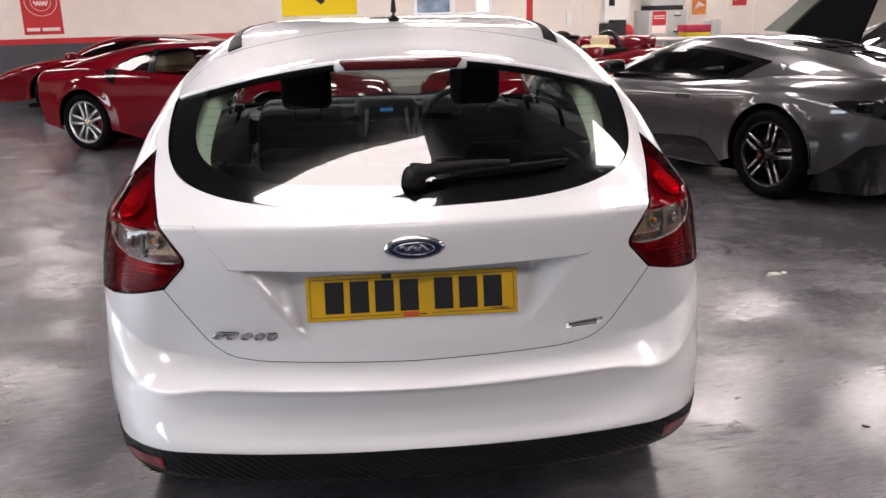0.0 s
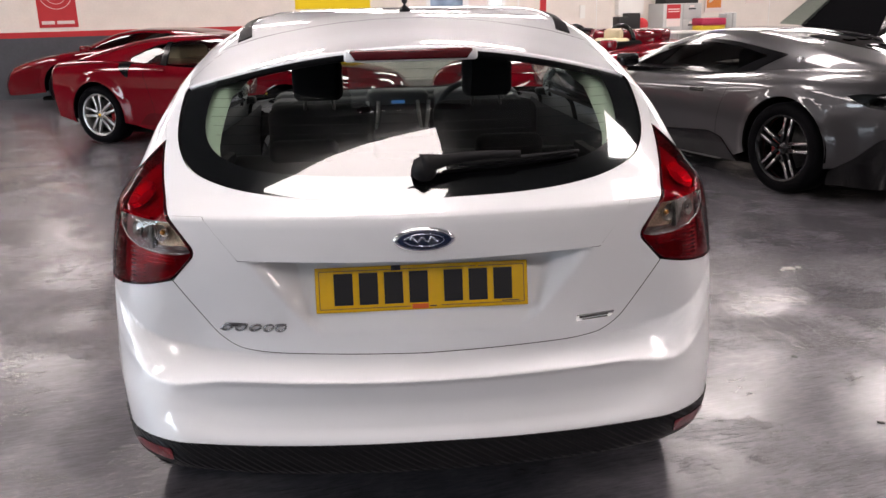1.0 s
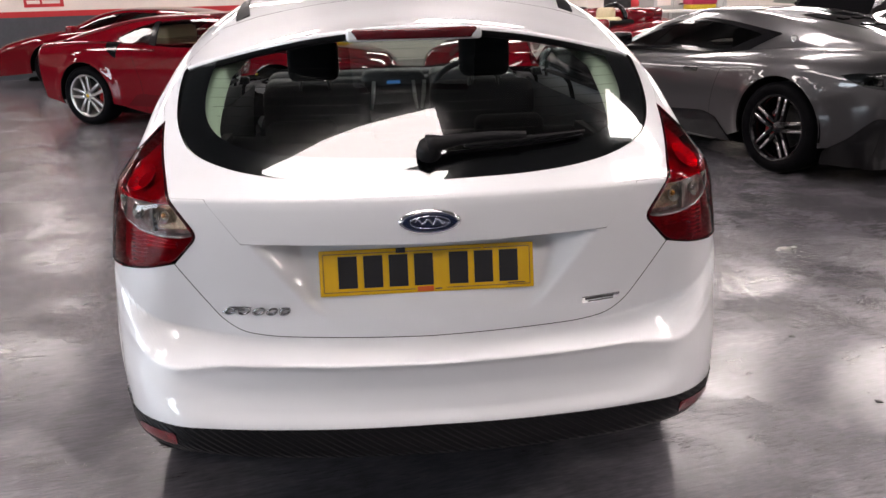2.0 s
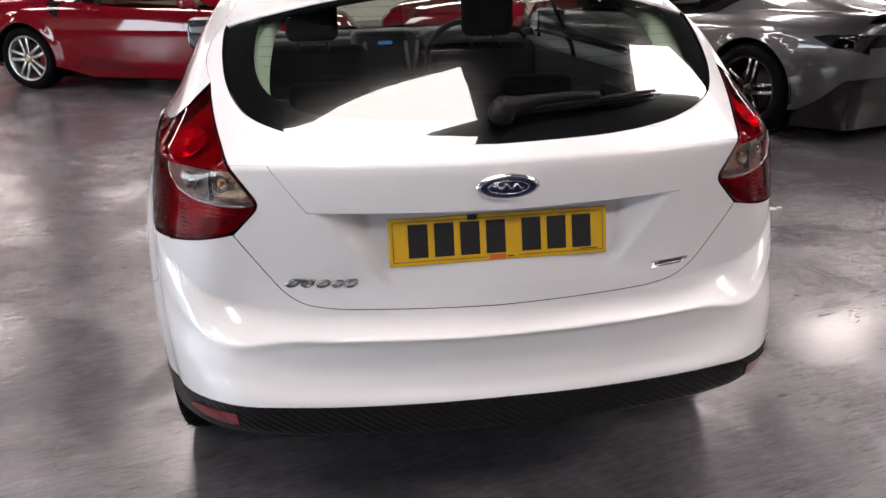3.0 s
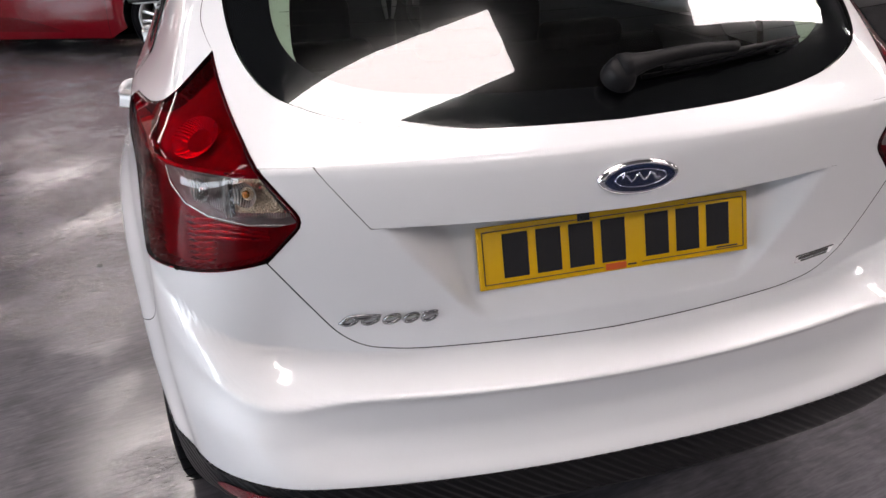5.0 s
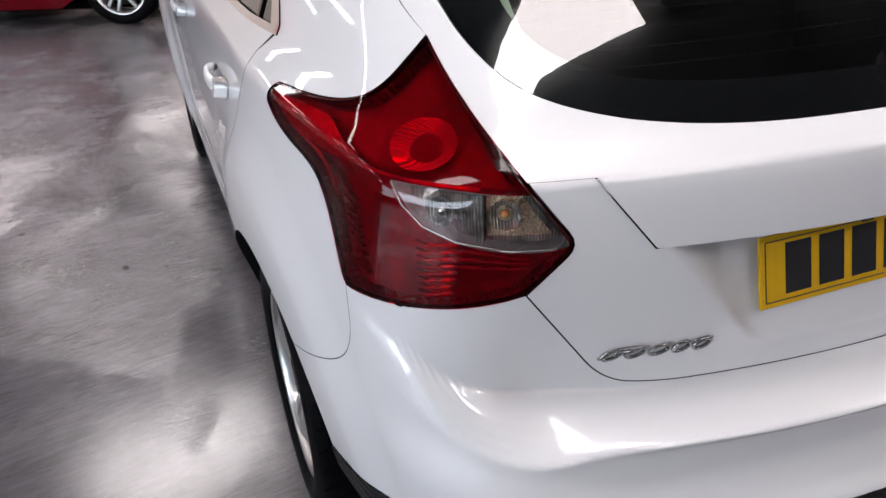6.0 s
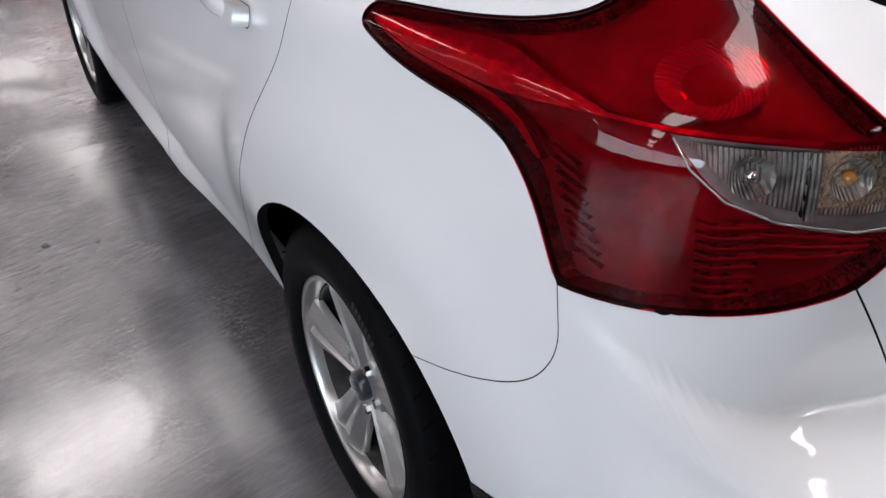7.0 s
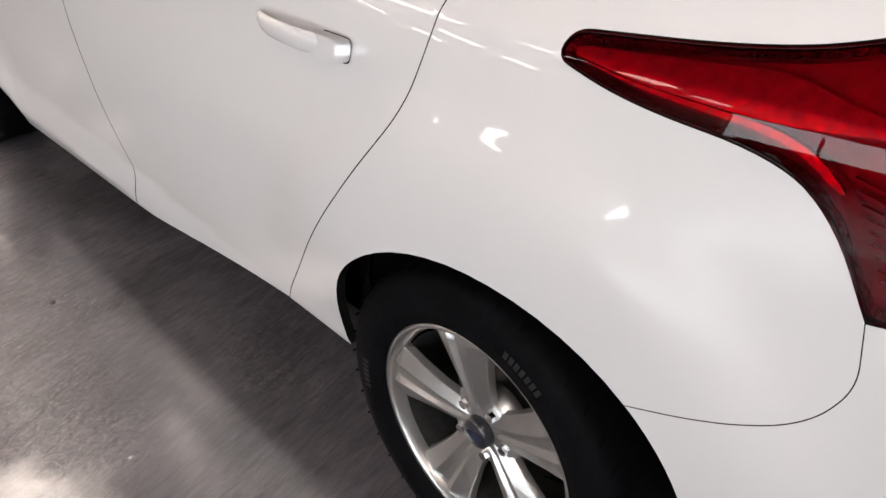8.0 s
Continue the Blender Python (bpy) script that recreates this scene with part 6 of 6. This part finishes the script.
panel("engine_cover", rounded([(-2.02, -0.27, 0.05), (-0.86, -0.315, 0.03), (-0.86, 0.315, 0.03), (-2.02, 0.27, 0.05)], 0.04), car.cabin_chart, car.cabin_field, TINT, car.body, cell=(0.05, 0.03), lip=0.01, lift=0.004, label="dark glazed engine cover")
for k in range(4):
    for s in (1, -1):
        panel("louvre", rounded([(-1.80 + 0.22 * k, s * 0.05, 0.01), (-1.80 + 0.22 * k, s * 0.18, 0.01), (-1.74 + 0.22 * k, s * 0.18, 0.01), (-1.74 + 0.22 * k, s * 0.05, 0.01)], 0.02), car.cabin_chart, car.cabin_field, GLOSS_BLACK, car.body, cell=(0.05, 0.05), lip=0.006, lift=0.012)
car.skin("side_skirt", [(-0.80, q(-0.8, 0.17)), (0.95, q(0.9, 0.17)), (0.90, q(0.9, 0.30), 0.05), (-0.45, q(-0.4, 0.40), 0.05), (-0.62, q(-0.6, 0.36), 0.03)], mat=GLOSS_BLACK, lift=0.012, lip=0.02, gap=0)
car.skin("rear_diffuser", [(-1.69, q(-1.7, 0.14)), (-1.72, q(-1.7, 0.24), 0.03), (-1.92, q(-1.9, 0.36), 0.05), (-2.08, q(-2.0, 0.52), 0.05), (-2.14, q(-2.0, 0.52)), (-2.14, q(-2.0, 0.14))], mat=GLOSS_BLACK, lift=0.014, lip=0.03, gap=0)
panel("rear_diffuser", rounded([(-0.80, 0.14), (0.80, 0.14), (0.80, 0.52, 0.05), (-0.80, 0.52, 0.05)], 0.05), car.tail_chart, car.field, GLOSS_BLACK, car.body, cell=(0.04, 0.04), lip=0.15, lift=0.014)
for s in (1, -1):
    panel("tail_lamp", rounded([(-1.80, q(-1.8, 0.80), 0.01), (-1.98, q(-1.9, 0.735), 0.02), (-2.16, q(-2.0, 0.735)), (-2.16, q(-2.0, 0.83)), (-1.95, q(-1.9, 0.83), 0.02)], 0.03), car.ring_chart, car.field, TINT, car.body, cell=(0.04, 0.04), lip=0.01, lift=0.006, side=s)
    panel("tail_lamp", rounded([(0.30, 0.74, 0.01), (0.84, 0.735, 0.02), (0.84, 0.83, 0.02), (0.30, 0.82, 0.01)], 0.03), car.tail_chart, car.field, TINT, car.body, cell=(0.04, 0.04), lip=0.02, lift=0.006, side=s)
    panel("lamp_strip", rounded([(0.35, 0.775, 0.005), (0.80, 0.775, 0.005), (0.80, 0.79, 0.005), (0.35, 0.79, 0.005)], 0.03), car.tail_chart, car.field, REFLECT, car.body, cell=(0.04, 0.04), lip=0.004, lift=-0.004, side=s)
    bm = bmesh.new()
    box(bm, -0.11, 0.10, -0.05, 0.07, -0.06, 0.06, bevel=0.035, segments=3)
    part("wing_mirror", bm, GLOSS_BLACK, car.body).location = (s * 0.99, 0.60, 0.96)
    car.skin("door_handle", [(-0.36, q(-0.3, 0.72), 0.01), (-0.18, q(-0.2, 0.72), 0.02), (-0.18, q(-0.2, 0.755), 0.02), (-0.36, q(-0.3, 0.755), 0.01)], mat=GLOSS_BLACK, lift=0.002, lip=0.01, gap=0) if s > 0 else None

# the open red car, nose towards the hatchback
OPEN_SPEC = dict(RED_SPEC)
car = Sports("convertible_car", "red open-top sports car with cream leather seats", RED, (2.42, 9.35), 135, OPEN_SPEC, "silver")
car.shell()
# solid black block in place of the shaded hollow between the doors
cavity = part("cockpit", boxes((-0.66, 0.66, -0.75, 0.62, 0.86, 0.99), bevel=0.04), SHADOW_BLACK, car.body)
for x in (-0.36, 0.36):
    part("seat", boxes((x - 0.24, x + 0.24, -0.52, -0.36, 0.60, 1.03), (x - 0.13, x + 0.13, -0.54, -0.42, 1.0, 1.15), bevel=0.05, segments=3), LEATHER, car.body, "cream leather seat")
    hoop = [Vector((x + 0.19 * math.cos(t), -0.68, 0.98 + 0.20 * math.sin(t))) for t in np.linspace(0, math.pi, 17)]
    part("roll_hoop", tube(hoop, [0.03] * 17, 8), GLOSS_BLACK, car.body)
    part("buttress", boxes((x - 0.22, x + 0.22, -1.75, -0.70, 0.93, 1.12), bevel=0.07, segments=3), RED, car.body)
for s in (1, -1):
    part("screen_pillar", tube([Vector((s * 0.74, 0.98, 0.90)), Vector((s * 0.66, 0.62, 1.07)), Vector((s * 0.58, 0.40, 1.16))], [0.03, 0.026, 0.024], 8), RED, car.body)
    bm = bmesh.new()
    box(bm, -0.10, 0.10, -0.05, 0.06, -0.06, 0.06, bevel=0.035, segments=3)
    part("wing_mirror", bm, RED, car.body).location = (s * 0.98, 0.72, 1.0)
part("screen_rail", tube([Vector((-0.58, 0.40, 1.16)), Vector((0, 0.36, 1.185)), Vector((0.58, 0.40, 1.16))], [0.024, 0.024, 0.024], 8), GLOSS_BLACK, car.body)
bm = bmesh.new()
rows = [[bm.verts.new((x * w, y, z)) for x in (-1, -0.5, 0, 0.5, 1)] for w, y, z in ((0.72, 0.98, 0.90), (0.64, 0.60, 1.07), (0.57, 0.40, 1.155))]
for a, b in zip(rows, rows[1:]):
    for k in range(4):
        bm.faces.new((a[k], a[k + 1], b[k + 1], b[k]))
part("windscreen", bm, GLASS, car.body).visible_shadow = False
ring = [Vector((-0.36 + 0.17 * math.cos(t), 0.32 - 0.05 * math.sin(t), 0.98 + 0.15 * math.sin(t))) for t in np.linspace(0, 2 * math.pi, 25)]
part("steering_wheel", tube(ring, [0.014] * 25, 8), DASH, car.body)
for s in (1, -1):
    car.skin("headlamp", [(1.55, 0.50, 0.02), (1.95, 0.56, 0.05), (1.98, 0.70, 0.05), (1.60, 0.62, 0.05)], mat=CHROME, lift=0.004, lip=0.01, gap=0, both=False) if s > 0 else None

# the dark car with a raised butterfly door, behind the grey coupe
DARK_SPEC = dict(RED_SPEC, deck=None, glass=TINT, roof=((-2.1, -1.5, -0.9, -0.4, 0.0, 0.4, 0.9, 1.4), (0.98, 1.14, 1.27, 1.31, 1.32, 1.28, 1.08, 0.84)))
car = Sports("dark_coupe", "dark grey coupe with a door raised upwards", BLACK_PAINT, (7.3, 8.7), 98, DARK_SPEC, "black")
car.shell()
qc = car.qc
car.cabin([(-0.80, qc(1.01), 0.05), (-0.55, qc(1.11), 0.12), (-0.1, qc(1.165), 0.2), (0.35, qc(1.13), 0.2), (0.92, qc(0.93), 0.05), (-0.3, qc(0.945), 0.1)])
for name, rows, mat, thick, lab in (("raised_door", [(4.9, 1.17, 0.03), (5.3, 1.02, 0.1), (5.8, 0.98, 0.03), (5.98, 1.5), (6.12, 1.95, 0.05), (5.66, 1.95, 0.05), (5.28, 1.52)], FABRIC, 0.09, "black inner side of the raised door"),
                                    ("door_glass", [(4.6, 1.20, 0.02), (4.92, 1.17), (5.30, 1.52), (5.66, 1.95), (5.35, 1.92, 0.1), (5.03, 1.55, 0.2)], GLASS, 0.008, "pale window of the raised door")):
    bm = bmesh.new()
    ring = rounded(rows, 0.05)
    face = bm.faces.new([bm.verts.new((q.x, 8.0, q.y)) for q in ring])
    up = bmesh.ops.extrude_face_region(bm, geom=[face])
    bmesh.ops.translate(bm, verts=[v for v in up["geom"] if isinstance(v, bmesh.types.BMVert)], vec=(0, thick, 0))
    bmesh.ops.recalc_face_normals(bm, faces=bm.faces)
    ob = part(name, bm, mat, car.body, lab, smooth=False)
    ob.matrix_parent_inverse = car.body.matrix_world.inverted()
ring = [Vector((0.36 + 0.17 * math.cos(t), 0.42 - 0.05 * math.sin(t), 0.98 + 0.15 * math.sin(t))) for t in np.linspace(0, 2 * math.pi, 25)]
part("steering_wheel", tube(ring, [0.014] * 25, 8), DASH, car.body)
part("door_strut", tube([Vector((5.5, 8.05, 1.05)), Vector((5.9, 8.4, 0.85)), Vector((6.2, 8.6, 0.75))], [0.03, 0.03, 0.03], 8), DARK_METAL, car.body).matrix_parent_inverse = car.body.matrix_world.inverted()

# scraps and crumbs on the floor
SCRAP = material("white_paper_scrap", (0.75, 0.73, 0.68), 0.8, grain=0.05, grain_scale=200)
CRUMB = material("dark_rubber_crumb", (0.02, 0.02, 0.02), 0.8)
random.seed(5)
for name, mat, label, places in (("paper_scrap", SCRAP, "small torn white paper scrap lying on the concrete", ((2.198, 2.563, 0.022), (2.152, 2.538, 0.010), (2.264, 2.574, 0.012))),
                                 ("rubber_crumb", CRUMB, "small dark rubber crumb lying on the concrete", ((-1.252, 2.317, 0.012), (-1.108, 2.25, 0.007), (-1.657, 2.841, 0.010), (1.651, 1.374, 0.010), (1.68, 0.772, 0.011)))):
    for x, y, r in places:
        bm = bmesh.new()
        n = 9
        low = [bm.verts.new((r * (0.7 + 0.6 * random.random()) * math.cos(2 * math.pi * k / n) * 1.5, r * (0.7 + 0.6 * random.random()) * math.sin(2 * math.pi * k / n), 0)) for k in range(n)]
        high = [bm.verts.new((v.co.x * 0.8, v.co.y * 0.8, r * (0.25 + 0.15 * random.random()))) for v in low]
        for k in range(n):
            bm.faces.new((low[k], low[(k + 1) % n], high[(k + 1) % n], high[k]))
        bm.faces.new(high)
        bm.faces.new(low[::-1])
        bmesh.ops.recalc_face_normals(bm, faces=bm.faces)
        ob = tagged(part(name, bm, mat, None, "", False), label, "scrap" if mat is SCRAP else "crumb", name.replace("_", " ") + "s")
        ob.matrix_world = pose(x, y, 0.0005, 0, 0, random.uniform(0, 180))
